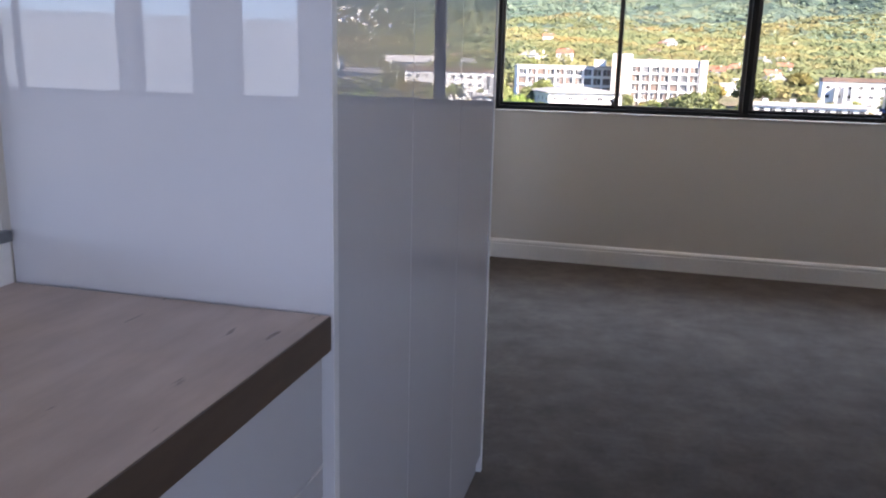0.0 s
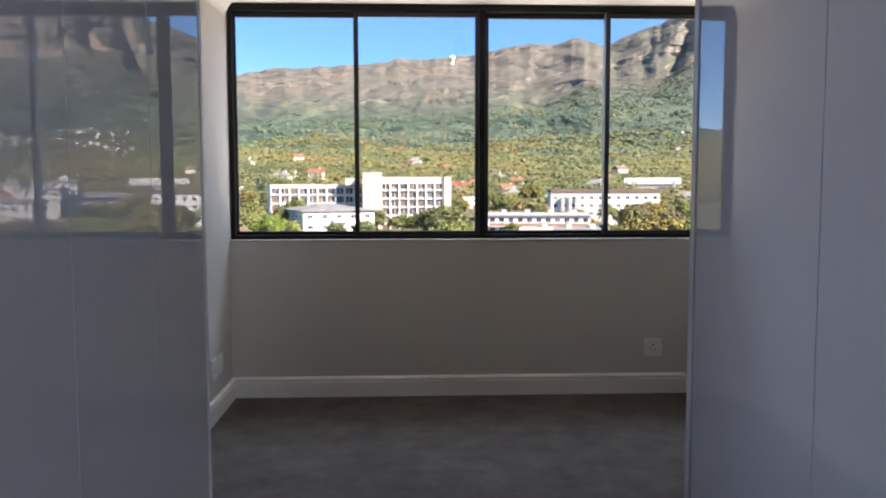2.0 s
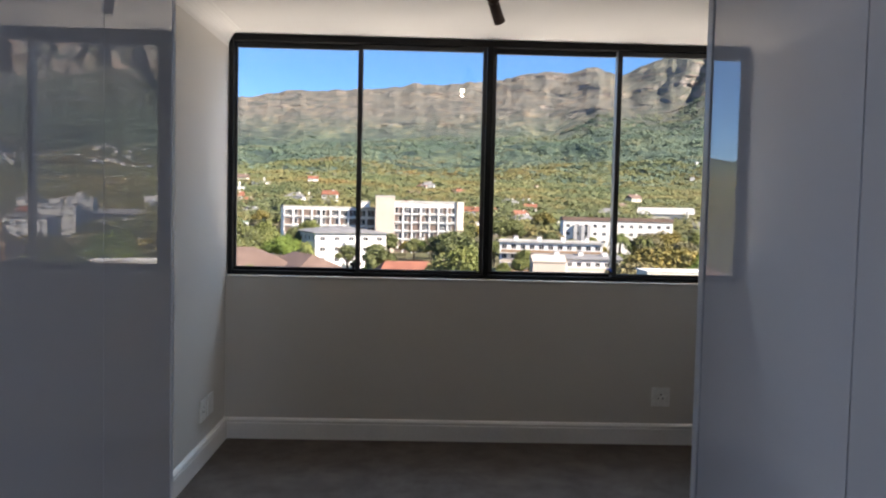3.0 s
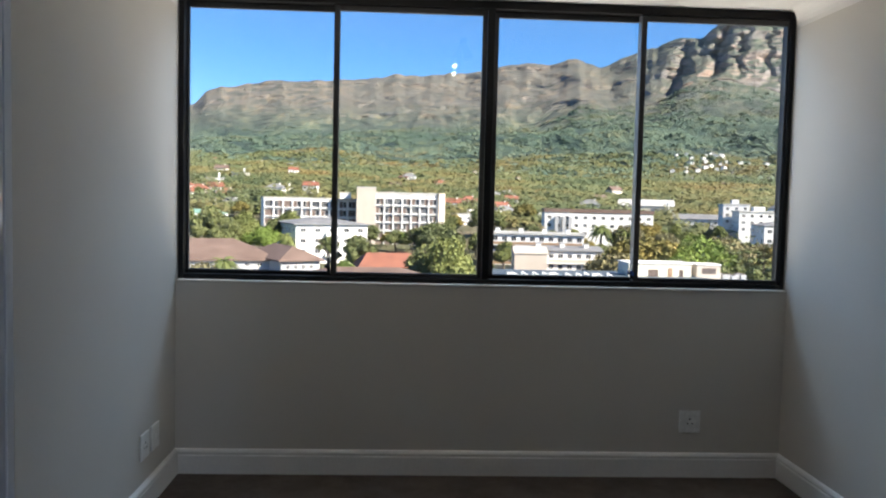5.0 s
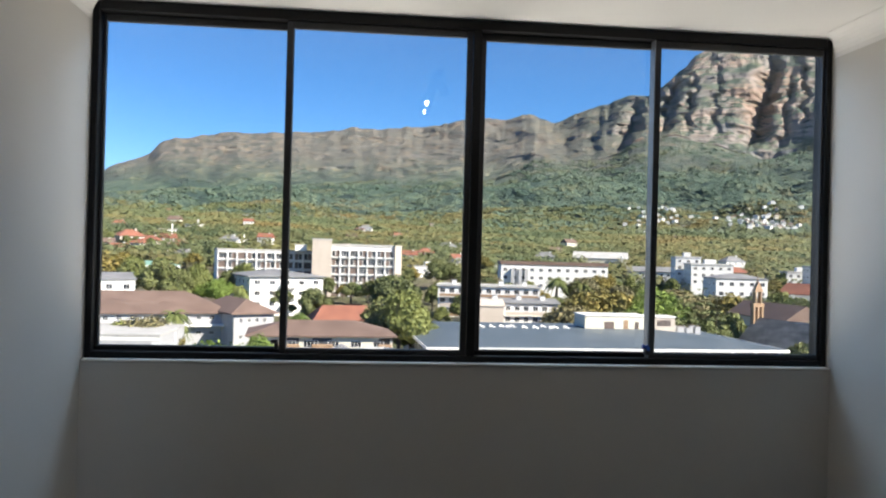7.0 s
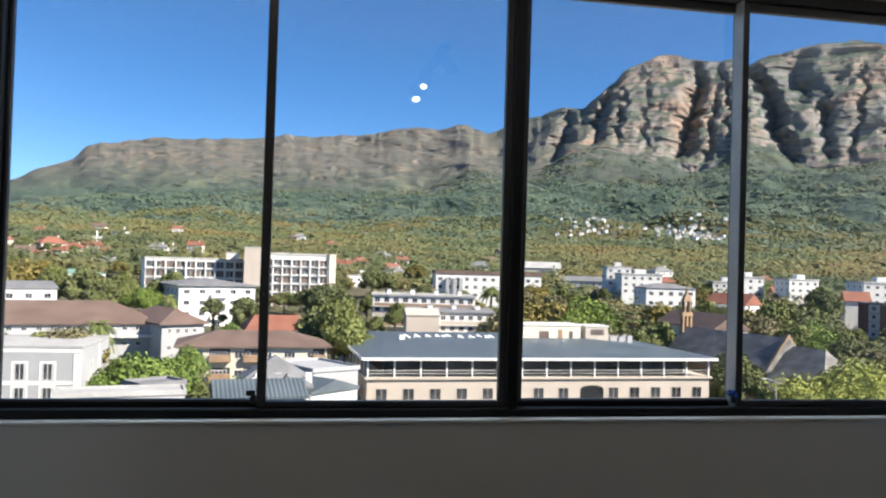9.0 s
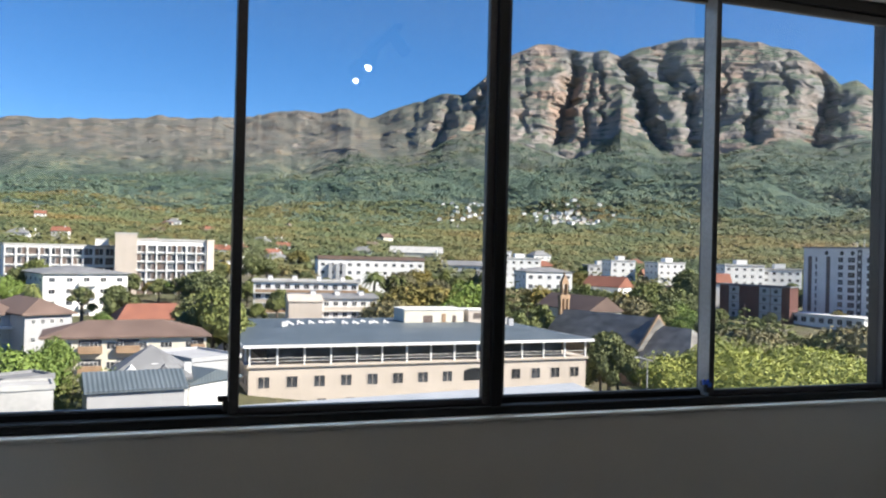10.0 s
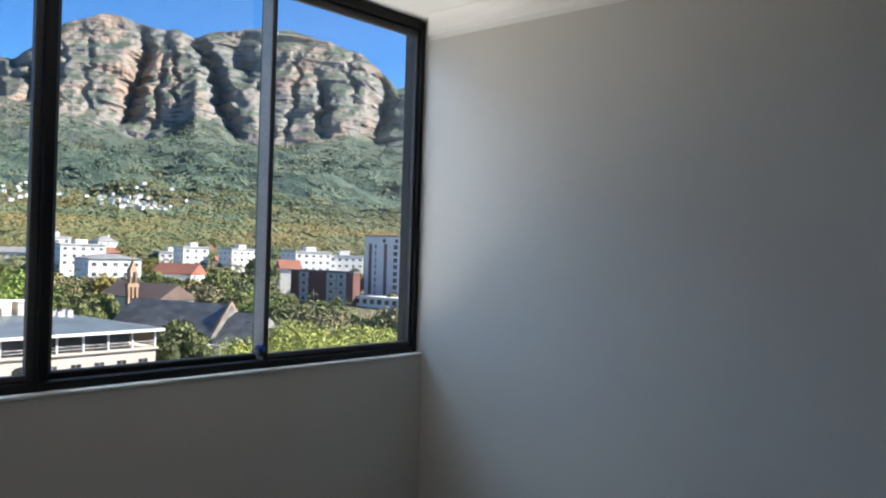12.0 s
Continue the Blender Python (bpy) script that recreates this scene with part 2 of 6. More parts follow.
M_LEAF = foliage("leaf_green", (0.088, 0.112, 0.028), (0.135, 0.155, 0.040), (0.190, 0.205, 0.060))
M_LEAF_DARK = foliage("leaf_dark_green", (0.072, 0.088, 0.029), (0.117, 0.137, 0.044), (0.182, 0.195, 0.072))
M_LEAF_BRIGHT = foliage("leaf_bright_green", (0.09, 0.14, 0.022), (0.145, 0.21, 0.035), (0.20, 0.27, 0.055))
M_LEAF_AUTUMN = foliage("leaf_autumn", (0.115, 0.106, 0.025), (0.196, 0.167, 0.037), (0.276, 0.196, 0.046))
M_LEAF_OLIVE = foliage("leaf_olive_brown", (0.126, 0.114, 0.054), (0.174, 0.156, 0.072), (0.228, 0.204, 0.102))
M_MEADOW = foliage("tall_yellow_green_bush", (0.265, 0.29, 0.06), (0.285, 0.31, 0.065), (0.305, 0.325, 0.07))
M_BARK = surf("bark", (0.07, 0.055, 0.042), (0.12, 0.095, 0.075), 2, 0.9, None, 20, 0.4, 0.02)
M_CANOPY = foliage("far_tree_canopy", (0.110, 0.122, 0.048), (0.126, 0.132, 0.052), (0.146, 0.136, 0.058), 0.0075)

# greens shifted towards blue: the haze of distance is put into the colour
M_SLOPE = foliage("hazed_slope_forest", (0.062, 0.094, 0.070), (0.071, 0.104, 0.076), (0.082, 0.116, 0.084), 0.006)


def mountain_ground():
    """Town ground, woods, scrub and banded sandstone, told apart by slope, height and noise."""
    m, nt, b = nodes_of("mountain_and_ground")
    geo = nt.nodes.new("ShaderNodeNewGeometry")
    sep = nt.nodes.new("ShaderNodeSeparateXYZ")
    nt.links.new(geo.outputs["Normal"], sep.inputs[0])
    pos = nt.nodes.new("ShaderNodeSeparateXYZ")
    nt.links.new(geo.outputs["Position"], pos.inputs[0])
    broad = noise_node(nt, 0.004, 6, rough=0.6)
    mid = noise_node(nt, 0.018, 8, rough=0.75)
    tree = noise_node(nt, 0.06, 8, rough=0.85)
    bands = noise_node(nt, 0.016, 10, (0.22, 0.22, 4.6), rough=0.72)
    cracks = noise_node(nt, 0.030, 8, (1.8, 1.8, 0.4), rough=0.75)
    # rock lightened and partly cooled in colour, standing in for distance haze
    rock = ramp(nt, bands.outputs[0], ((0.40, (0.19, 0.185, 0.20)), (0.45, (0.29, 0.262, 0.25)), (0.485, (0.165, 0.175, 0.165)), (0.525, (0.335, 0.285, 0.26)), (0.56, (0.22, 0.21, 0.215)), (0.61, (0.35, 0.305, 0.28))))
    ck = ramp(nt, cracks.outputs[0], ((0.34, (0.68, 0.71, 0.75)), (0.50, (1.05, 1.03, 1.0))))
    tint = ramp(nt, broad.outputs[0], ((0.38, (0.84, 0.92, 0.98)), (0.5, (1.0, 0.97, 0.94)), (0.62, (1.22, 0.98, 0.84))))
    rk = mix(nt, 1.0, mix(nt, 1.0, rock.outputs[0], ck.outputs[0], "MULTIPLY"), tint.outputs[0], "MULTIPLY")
    # bluish greens, again with the far haze painted into them
    wood = ramp(nt, tree.outputs[0], ((0.42, (0.036, 0.066, 0.056)), (0.5, (0.066, 0.104, 0.078)), (0.58, (0.110, 0.150, 0.100))))
    patch = ramp(nt, mid.outputs[0], ((0.38, (0.52, 0.62, 0.66)), (0.5, (0.95, 1.0, 1.0)), (0.62, (1.7, 1.45, 1.2))))
    green = mix(nt, 1.0, wood.outputs[0], patch.outputs[0], "MULTIPLY")
    grove = ramp(nt, noise_node(nt, 0.0052, 4, (1.0, 0.55, 1.0), rough=0.5).outputs[0], ((0.535, (1, 1, 1)), (0.56, (0.52, 0.62, 0.70))))
    green = mix(nt, 1.0, green, grove.outputs[0], "MULTIPLY")
    # gardens and streets between the trees of the suburb
    low = nt.nodes.new("ShaderNodeMapRange")
    low.inputs["From Min"].default_value, low.inputs["From Max"].default_value, low.inputs["To Min"].default_value, low.inputs["To Max"].default_value = 20, 70, 1.0, 0.0
    nt.links.new(pos.outputs[2], low.inputs["Value"])
    garden = ramp(nt, noise_node(nt, 0.03, 5, rough=0.7).outputs[0], ((0.38, (0.10, 0.12, 0.045)), (0.5, (0.15, 0.145, 0.065)), (0.62, (0.19, 0.16, 0.10))))
    green = mix(nt, low.outputs[0], green, garden.outputs[0])
    # share of rock: steep places, broken up by noise
    ledge = noise_node(nt, 0.016, 7, (0.45, 0.45, 2.6), rough=0.7)
    a = nt.nodes.new("ShaderNodeMath")
    a.operation = "MULTIPLY_ADD"
    nt.links.new(ledge.outputs[0], a.inputs[0])
    a.inputs[1].default_value = 0.75
    nt.links.new(sep.outputs[2], a.inputs[2])
    scrub = mix(nt, 1.0, ramp(nt, tree.outputs[0], ((0.40, (0.070, 0.074, 0.066)), (0.5, (0.122, 0.116, 0.100)), (0.60, (0.195, 0.175, 0.155)))).outputs[0], patch.outputs[0], "MULTIPLY")
    alt = nt.nodes.new("ShaderNodeMapRange")
    alt.inputs["From Min"].default_value, alt.inputs["From Max"].default_value = 230, 430
    nt.links.new(pos.outputs[2], alt.inputs["Value"])
    east = nt.nodes.new("ShaderNodeMapRange")
    east.inputs["From Min"].default_value, east.inputs["From Max"].default_value, east.inputs["To Min"].default_value, east.inputs["To Max"].default_value = 700, 1500, 1.0, 0.25
    nt.links.new(pos.outputs[0], east.inputs["Value"])
    sf = nt.nodes.new("ShaderNodeMath")
    sf.operation = "MULTIPLY"
    nt.links.new(alt.outputs[0], sf.inputs[0])
    nt.links.new(east.outputs[0], sf.inputs[1])
    green = mix(nt, sf.outputs[0], green, scrub)
    outcrop = ramp(nt, noise_node(nt, 0.022, 7, (0.5, 0.5, 2.6), rough=0.75).outputs[0], ((0.56, (0, 0, 0)), (0.64, (0.8, 0.8, 0.8))))
    oc = nt.nodes.new("ShaderNodeMath")
    oc.operation = "MULTIPLY"
    nt.links.new(outcrop.outputs[0], oc.inputs[0])
    nt.links.new(alt.outputs[0], oc.inputs[1])
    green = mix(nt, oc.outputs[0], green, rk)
    share = ramp(nt, a.outputs[0], ((0.98, (1, 1, 1)), (1.16, (0, 0, 0))))
    hi = nt.nodes.new("ShaderNodeMapRange")
    hi.inputs["From Min"].default_value, hi.inputs["From Max"].default_value = 280, 400
    nt.links.new(pos.outputs[2], hi.inputs["Value"])
    f = nt.nodes.new("ShaderNodeMath")
    f.operation = "MULTIPLY"
    nt.links.new(share.outputs[0], f.inputs[0])
    west = nt.nodes.new("ShaderNodeMapRange")
    west.inputs["From Min"].default_value, west.inputs["From Max"].default_value, west.inputs["To Min"].default_value = 300, 1100, 0.55
    nt.links.new(pos.outputs[0], west.inputs["Value"])
    hw = nt.nodes.new("ShaderNodeMath")
    hw.operation = "MULTIPLY"
    nt.links.new(hi.outputs[0], hw.inputs[0])
    nt.links.new(west.outputs[0], hw.inputs[1])
    nt.links.new(hw.outputs[0], f.inputs[1])
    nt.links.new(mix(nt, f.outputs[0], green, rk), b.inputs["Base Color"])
    b.inputs["Roughness"].default_value = 0.95
    hmix = nt.nodes.new("ShaderNodeMix")
    nt.links.new(f.outputs[0], hmix.inputs[0])
    nt.links.new(tree.outputs[0], hmix.inputs[2])
    hsum = nt.nodes.new("ShaderNodeMath")
    hsum.operation = "ADD"
    nt.links.new(bands.outputs[0], hsum.inputs[0])
    nt.links.new(cracks.outputs[0], hsum.inputs[1])
    nt.links.new(hsum.outputs[0], hmix.inputs[3])
    bump(nt, b, hmix.outputs[0], 0.75, 15.0)
    return m


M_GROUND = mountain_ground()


# building blocks
def add_box(bm, x0, x1, y0, y1, z0, z1):
    r = bmesh.ops.create_cube(bm, size=1.0)
    m = Matrix.Translation(((x0 + x1) / 2, (y0 + y1) / 2, (z0 + z1) / 2)) @ Matrix.Diagonal((abs(x1 - x0), abs(y1 - y0), abs(z1 - z0), 1))
    bmesh.ops.transform(bm, matrix=m, verts=r["verts"])
    return r["verts"]


def add_tube(bm, a, b, r0, r1, sides=8, caps=True):
    a, b = Vector(a), Vector(b)
    turn = (b - a).to_track_quat("Z", "Y").to_matrix().to_4x4()
    m = Matrix.Translation((a + b) / 2) @ turn
    bmesh.ops.create_cone(bm, cap_ends=caps, segments=sides, radius1=r0, radius2=r1, depth=(b - a).length, matrix=m)


def part(name, bm, material, parent=None, label="", smooth=False):
    me = bpy.data.meshes.new(name)
    bm.to_mesh(me)
    bm.free()
    for mt in (material if isinstance(material, (list, tuple)) else [material]):
        me.materials.append(mt)
    if smooth:
        me.polygons.foreach_set("use_smooth", [True] * len(me.polygons))
    ob = new(name, me)
    if parent is not None:
        ob.parent = parent
    return tagged(ob, label)


def rounded(bm, width, segments=2, angle=40):
    edges = [e for e in bm.edges if len(e.link_faces) == 2 and e.calc_face_angle(0) > radians(angle)]
    bmesh.ops.bevel(bm, geom=edges, offset=width, segments=segments, profile=0.5, affect="EDGES", clamp_overlap=True)


def box(name, x0, x1, y0, y1, z0, z1, material, parent=None, label="", bevel=0.0):
    bm = bmesh.new()
    add_box(bm, x0, x1, y0, y1, z0, z1)
    if bevel:
        rounded(bm, bevel)
    return part(name, bm, material, parent, label)


def thing(name, x, y, z, label, category, group="", rz=0):
    ob = new(name)
    ob.empty_display_size = 0.2
    ob.matrix_world = pose(x, y, z, 0, 0, rz)
    return tagged(ob, label, category, group)


def structure(ob):
    return tagged(ob, kind="structure")


def link_copy(name, mesh, parent, m):
    """One more object on a mesh that its like shares."""
    ob = new(name, mesh)
    ob.parent = parent
    ob.matrix_basis = m
    return ob


# the room: window wall inside face at y = 0, left wall at x = 0
W, SILL, CEIL = 2.95, 0.93, 2.285
structure(box("floor", -7.2, 3.6, -9.1, 0.13, -0.2, 0, M_CARPET))
structure(box("ceiling", -7.2, 3.6, -9.1, 0.13, CEIL, CEIL + 0.2, M_CEIL))
bm = bmesh.new()
add_box(bm, -0.15, W + 0.15, 0, 0.13, 0, SILL - 0.012)
structure(part("wall_window", bm, M_WALL))
structure(box("wall_left", -0.15, 0, -3.95, 0, 0, CEIL, M_WALL))
structure(box("wall_right", W, W + 0.15, -3.75, 0, 0, CEIL, M_WALL))
structure(box("wall_left_reveal", -0.15, 0, 0, 0.13, SILL - 0.012, CEIL, M_WALL))
structure(box("wall_right_reveal", W, W + 0.15, 0, 0.13, SILL - 0.012, CEIL, M_WALL))
structure(box("wall_partition", 2.09, W + 0.15, -3.87, -3.75, 0, CEIL, M_WALL))
structure(box("wall_kitchen_jog", -0.5, -0.15, -3.95, -3.83, 0, CEIL, M_WALL))
structure(box("wall_living_front", -7.0, -0.5, -3.95, -3.83, 0, CEIL, M_WALL))
# the opening in this side wall is made up for the side fill lamp
structure(box("wall_living_left", -7.12, -7.0, -9.1, -3.83, 0, 0.3, M_WALL))
structure(box("wall_living_left_top", -7.12, -7.0, -9.1, -3.83, 2.25, CEIL, M_WALL))
structure(box("wall_living_left_a", -7.12, -7.0, -9.1, -8.05, 0.3, 2.25, M_WALL))
structure(box("wall_living_left_b", -7.12, -7.0, -4.75, -3.83, 0.3, 2.25, M_WALL))
structure(box("wall_kitchen_right", 3.3, 3.45, -9.1, -3.87, 0, CEIL, M_WALL))
structure(box("wall_lobby", W + 0.15, 3.45, -3.87, -3.75, 0, CEIL, M_WALL))
# back wall with three window openings, and a fourth added for fill light
bm = bmesh.new()
add_box(bm, -7.0, 3.45, -9.1, -9.0, 0, 0.86)
add_box(bm, -7.0, 3.45, -9.1, -9.0, 2.22, CEIL)
OPENINGS = ((-6.6, -3.45), (-3.30, -2.74), (-2.38, -1.79), (2.5, 3.2))
for x0, x1 in ((-7.0, -6.6), (-3.45, -3.30), (-2.74, -2.38), (-1.79, 2.5), (3.2, 3.45)):
    add_box(bm, x0, x1, -9.1, -9.0, 0.86, 2.22)
structure(part("wall_back", bm, M_WALL))
structure(box("sill_ledge", 0.001, W - 0.001, -0.006, 0.03, SILL - 0.012, SILL, M_WALL, bevel=0.004))

PROFILE = ((0, 0), (0.018, 0), (0.018, 0.088), (0.015, 0.093), (0.015, 0.099), (0.018, 0.104), (0.014, 0.112), (0.008, 0.118), (0, 0.120))


def run(name, a, b, side, profile, z, material):
    """A moulding of that profile (out from the wall, up) from a to b; side: the way out from the wall. Mitred at 45 degrees."""
    a, b, side = Vector(a), Vector(b), Vector(side)
    along = (b - a).normalized()
    bm = bmesh.new()
    rows = []
    for p, s in ((a, 1), (b, -1)):
        rows.append([bm.verts.new((p + side * o + along * s * o).to_3d() + Vector((0, 0, z + h))) for o, h in profile])
    n = len(profile)
    for i in range(n - 1):
        bm.faces.new((rows[0][i], rows[0][i + 1], rows[1][i + 1], rows[1][i]))
    bm.faces.new(rows[0])
    bm.faces.new(list(reversed(rows[1])))
    bmesh.ops.recalc_face_normals(bm, faces=bm.faces)
    return structure(part(name, bm, material))


run("baseboard_window", (0, -0.0005), (W, -0.0005), (0, -1), PROFILE, 0.0, M_TRIM)
run("baseboard_left", (0.0005, -2.75), (0.0005, 0), (1, 0), PROFILE, 0.0, M_TRIM)
run("baseboard_right", (W - 0.0005, -3.75), (W - 0.0005, 0), (-1, 0), PROFILE, 0.0, M_TRIM)
COVE = ((0, -0.002), (0.085, -0.002)) + tuple((0.083 * (1 - math.sin(k * math.pi / 14)), -0.004 - 0.076 * (1 - math.cos(k * math.pi / 14))) for k in range(8)) + ((0, -0.083),)
run("trim_cove_left", (0.0005, -2.75), (0.0005, 0.02), (1, 0), COVE, CEIL, M_CEIL)
run("trim_cove_right", (W - 0.0005, -3.75), (W - 0.0005, 0.02), (-1, 0), COVE, CEIL, M_CEIL)

# window: black outer frame, four sliding sashes in two pairs
win = tagged(new("window_1"), kind="structure")
bm = bmesh.new()
F0, F1 = 0.03, 0.125
add_box(bm, 0.001, 0.026, F0, F1, SILL, 2.28)
add_box(bm, W - 0.024, W - 0.001, F0, F1, SILL, 2.28)
add_box(bm, 1.452, 1.484, F0, F1, SILL + 0.025, 2.245)
add_box(bm, 0.026, W - 0.024, F0, F1, SILL, SILL + 0.025)
add_box(bm, 0.026, W - 0.024, F0, F1, 2.245, 2.284)
rounded(bm, 0.003, 1)
part("window_frame", bm, M_FRAME, win)
bm = bmesh.new()
add_box(bm, 0.026, 1.452, F0 + 0.042, F0 + 0.046, SILL + 0.025, SILL + 0.04)
add_box(bm, 1.484, W - 0.024, F0 + 0.042, F0 + 0.046, SILL + 0.025, SILL + 0.04)
part("track_rib", bm, M_FRAME, win)


def sash(x0, x1, y, left, right, stile_mat):
    z0, z1 = SILL + 0.027, 2.244
    bm = bmesh.new()
    add_box(bm, x0, x0 + left, y, y + 0.026, z0, z1)
    add_box(bm, x1 - right, x1, y, y + 0.026, z0, z1)
    add_box(bm, x0 + left, x1 - right, y + 0.001, y + 0.025, z0, z0 + 0.018)
    add_box(bm, x0 + left, x1 - right, y + 0.001, y + 0.025, z1 - 0.028, z1)
    rounded(bm, 0.0025, 1)
    s = part("sash", bm, M_SASH, win)
    # side face coloured lighter than the sash: the daylight on it is painted in
    if stile_mat is not None:
        bm = bmesh.new()
        xs = x0 if left < right else x1 - 0.028
        add_box(bm, x0 - 0.0045, x0 - 0.0005, y - 0.014, y + 0.042, z0, z1)
        rounded(bm, 0.0008, 1)
        part("interlock_stile", bm, stile_mat, s, "light grey aluminium strip with daylight in its colour")
    bm = bmesh.new()
    add_box(bm, x0 + left - 0.004, x1 - right + 0.004, y + 0.010, y + 0.014, z0 + 0.015, z1 - 0.025)
    g = part("pane", bm, M_GLASS, s)
    g.visible_shadow = False
    return s


sash(0.028, 0.748, 0.078, 0.010, 0.026, None)
sash(0.722, 1.450, 0.046, 0.026, 0.022, None)
sash(1.486, 2.222, 0.078, 0.024, 0.026, None)
sash(2.196, 2.924, 0.046, 0.028, 0.008, M_STILE)
for x, blue in ((0.716, False), (2.190, True)):
    bm = bmesh.new()
    add_box(bm, x - 0.022, x + 0.004, 0.032, 0.046, SILL + 0.062, SILL + 0.078)
    add_box(bm, x - 0.010, x + 0.006, 0.026, 0.044, SILL + 0.040, SILL + 0.066)
    rounded(bm, 0.003, 2)
    part("latch", bm, M_DARK, win, "small black window latch")
    if blue:
        bm = bmesh.new()
        for k in range(5):
            add_box(bm, x - 0.024 + k * 0.006, x - 0.019 + k * 0.006, 0.024, 0.031, SILL + 0.066 + 0.003 * (k % 2), SILL + 0.082 - 0.004 * ((k * 2) % 3))
        add_box(bm, x - 0.006, x + 0.004, 0.020, 0.0255, SILL + 0.058, SILL + 0.072)
        part("latch_film", bm, M_BLUE, win, "scrap of blue protective film")


# sockets and switches
def socket(x, y, z, turn, label, pins=True):
    s = thing("wall_socket", x, y, z, label, "socket", "sockets", turn)
    bm = bmesh.new()
    add_box(bm, -0.053, 0.053, -0.009, 0, -0.055, 0.055)
    rounded(bm, 0.003, 2)
    part("cover_plate", bm, M_PLATE, s)
    if pins:
        bm = bmesh.new()
        for px, pz, r in ((0.0, 0.014, 0.0045), (-0.012, -0.008, 0.004), (0.012, -0.008, 0.004)):
            add_tube(bm, (px, -0.0098, pz), (px, -0.0088, pz), r, r, 10)
        part("pin_holes", bm, M_DARK, s, "three dark round pin holes")
    bm = bmesh.new()
    add_box(bm, 0.020, 0.034, -0.0125, -0.0088, -0.008 if pins else -0.02, 0.014 if pins else 0.02)
    rounded(bm, 0.001, 1)
    part("switch", bm, M_PLATE, s)
    return s


socket(2.493, 0, 0.275, 0, "white square socket plate on the beige wall under the window")
socket(0, -0.47, 0.275, 90, "white square socket plate on the side wall by the skirting")
socket(0, -0.33, 0.275, 90, "white square blank outlet plate beside a socket on the side wall", False)

# ceiling spotlights on a bar
spot = thing("ceiling_spotlight", 1.40, -1.25, CEIL, "brown metal ceiling bar with three tilted spotlight heads", "ceiling light")
bm = bmesh.new()
add_box(bm, -0.02, 0.02, -0.42, 0.42, -0.022, 0)
rounded(bm, 0.004, 1)
part("bar", bm, M_BRONZE, spot)
for y, aim, lit in ((0.34, (0.035, 0.05, -0.075), False), (0.0, (-0.03, 0.045, -0.07), True), (-0.29, (-0.02, 0.045, -0.07), True)):
    bm = bmesh.new()
    d = Vector(aim)
    o = Vector((0, y, -0.03))
    add_tube(bm, o, o + d, 0.024, 0.026, 20)
    add_tube(bm, (0, y, -0.02), o + d * 0.25, 0.006, 0.006, 8)
    head = part("head", bm, M_BRONZE, spot, "brown cylindrical lamp head")
    bm = bmesh.new()
    add_tube(bm, o + d * 0.99, o + d * 1.03, 0.0145, 0.0145, 20)
    part("bulb", bm, M_BULB if lit else M_DARK, head)

# tall gloss cabinets
XL, XR = 0.55, 1.48


def tall_cabinet(x_front, x_back, y0, y1, label, direction):
    """One cupboard with a full-height door; direction: +1 opens towards +x, -1 towards -x."""
    c = thing("tall_cabinet", (x_front + x_back) / 2, (y0 + y1) / 2, 0, label, "cabinet", "tall gloss cabinets")
    ox, oy = (x_front + x_back) / 2, (y0 + y1) / 2
    xf = x_front - direction * 0.020
    a, b = min(xf - direction * 0.003, x_back) - ox, max(xf - direction * 0.003, x_back) - ox
    box("body", a, b, y0 - oy + 0.0005, y1 - oy - 0.0005, 0.0, 2.283, M_CARCASS, c)
    d0, d1 = sorted((x_front - ox, xf - ox))
    bm = bmesh.new()
    add_box(bm, d0, d1, y0 - oy + 0.0012, y1 - oy - 0.0012, 0.055, 2.25)
    part("door", bm, M_GLOSS, c, "full-height high-gloss white door")
    p0, p1 = sorted((x_front - direction * 0.0225 - ox, x_front - direction * 0.012 - ox))
    box("plinth", p0, p1, y0 - oy + 0.002, y1 - oy - 0.002, 0.0, 0.052, M_GLOSS, c)
    return c


def end_panel(x0, x1, y0, y1, label):
    c = thing("cabinet_end_panel", (x0 + x1) / 2, (y0 + y1) / 2, 0, label, "panel", "cabinet end panels")
    bm = bmesh.new()
    half = (x1 - x0) / 2
    add_box(bm, -half + 0.0012, half - 0.0012, -(y1 - y0) / 2, (y1 - y0) / 2, 0, 2.283)
    part("board", bm, M_GLOSS, c)
    for a in (-half, half - 0.001):
        bm = bmesh.new()
        add_box(bm, a, a + 0.001, -(y1 - y0) / 2, (y1 - y0) / 2, 0, 2.283)
        part("edge_band", bm, M_EDGE, c, "thin white edge band")


LAB = "high-gloss white tall cabinet with flat handleless door on grey carpet"
tall_cabinet(XL, 0.003, -3.165, -2.788, LAB, 1)
tall_cabinet(XL, 0.003, -3.54, -3.165, LAB, 1)
tall_cabinet(XL, 0.003, -3.912, -3.54, LAB, 1)
end_panel(0.003, XL + 0.002, -2.787, -2.769, "white gloss end panel closing the row of tall cabinets")
end_panel(-0.345, XL + 0.002, -3.930, -3.9125, "wide glossy white side panel beside the wood worktop")
for k in range(2):
    tall_cabinet(XR, 2.085, -3.896 - 0.375 * k, -3.521 - 0.375 * k, LAB, -1)
end_panel(XR - 0.002, 2.085, -3.52, -3.502, "white gloss end panel with a bright vertical edge")

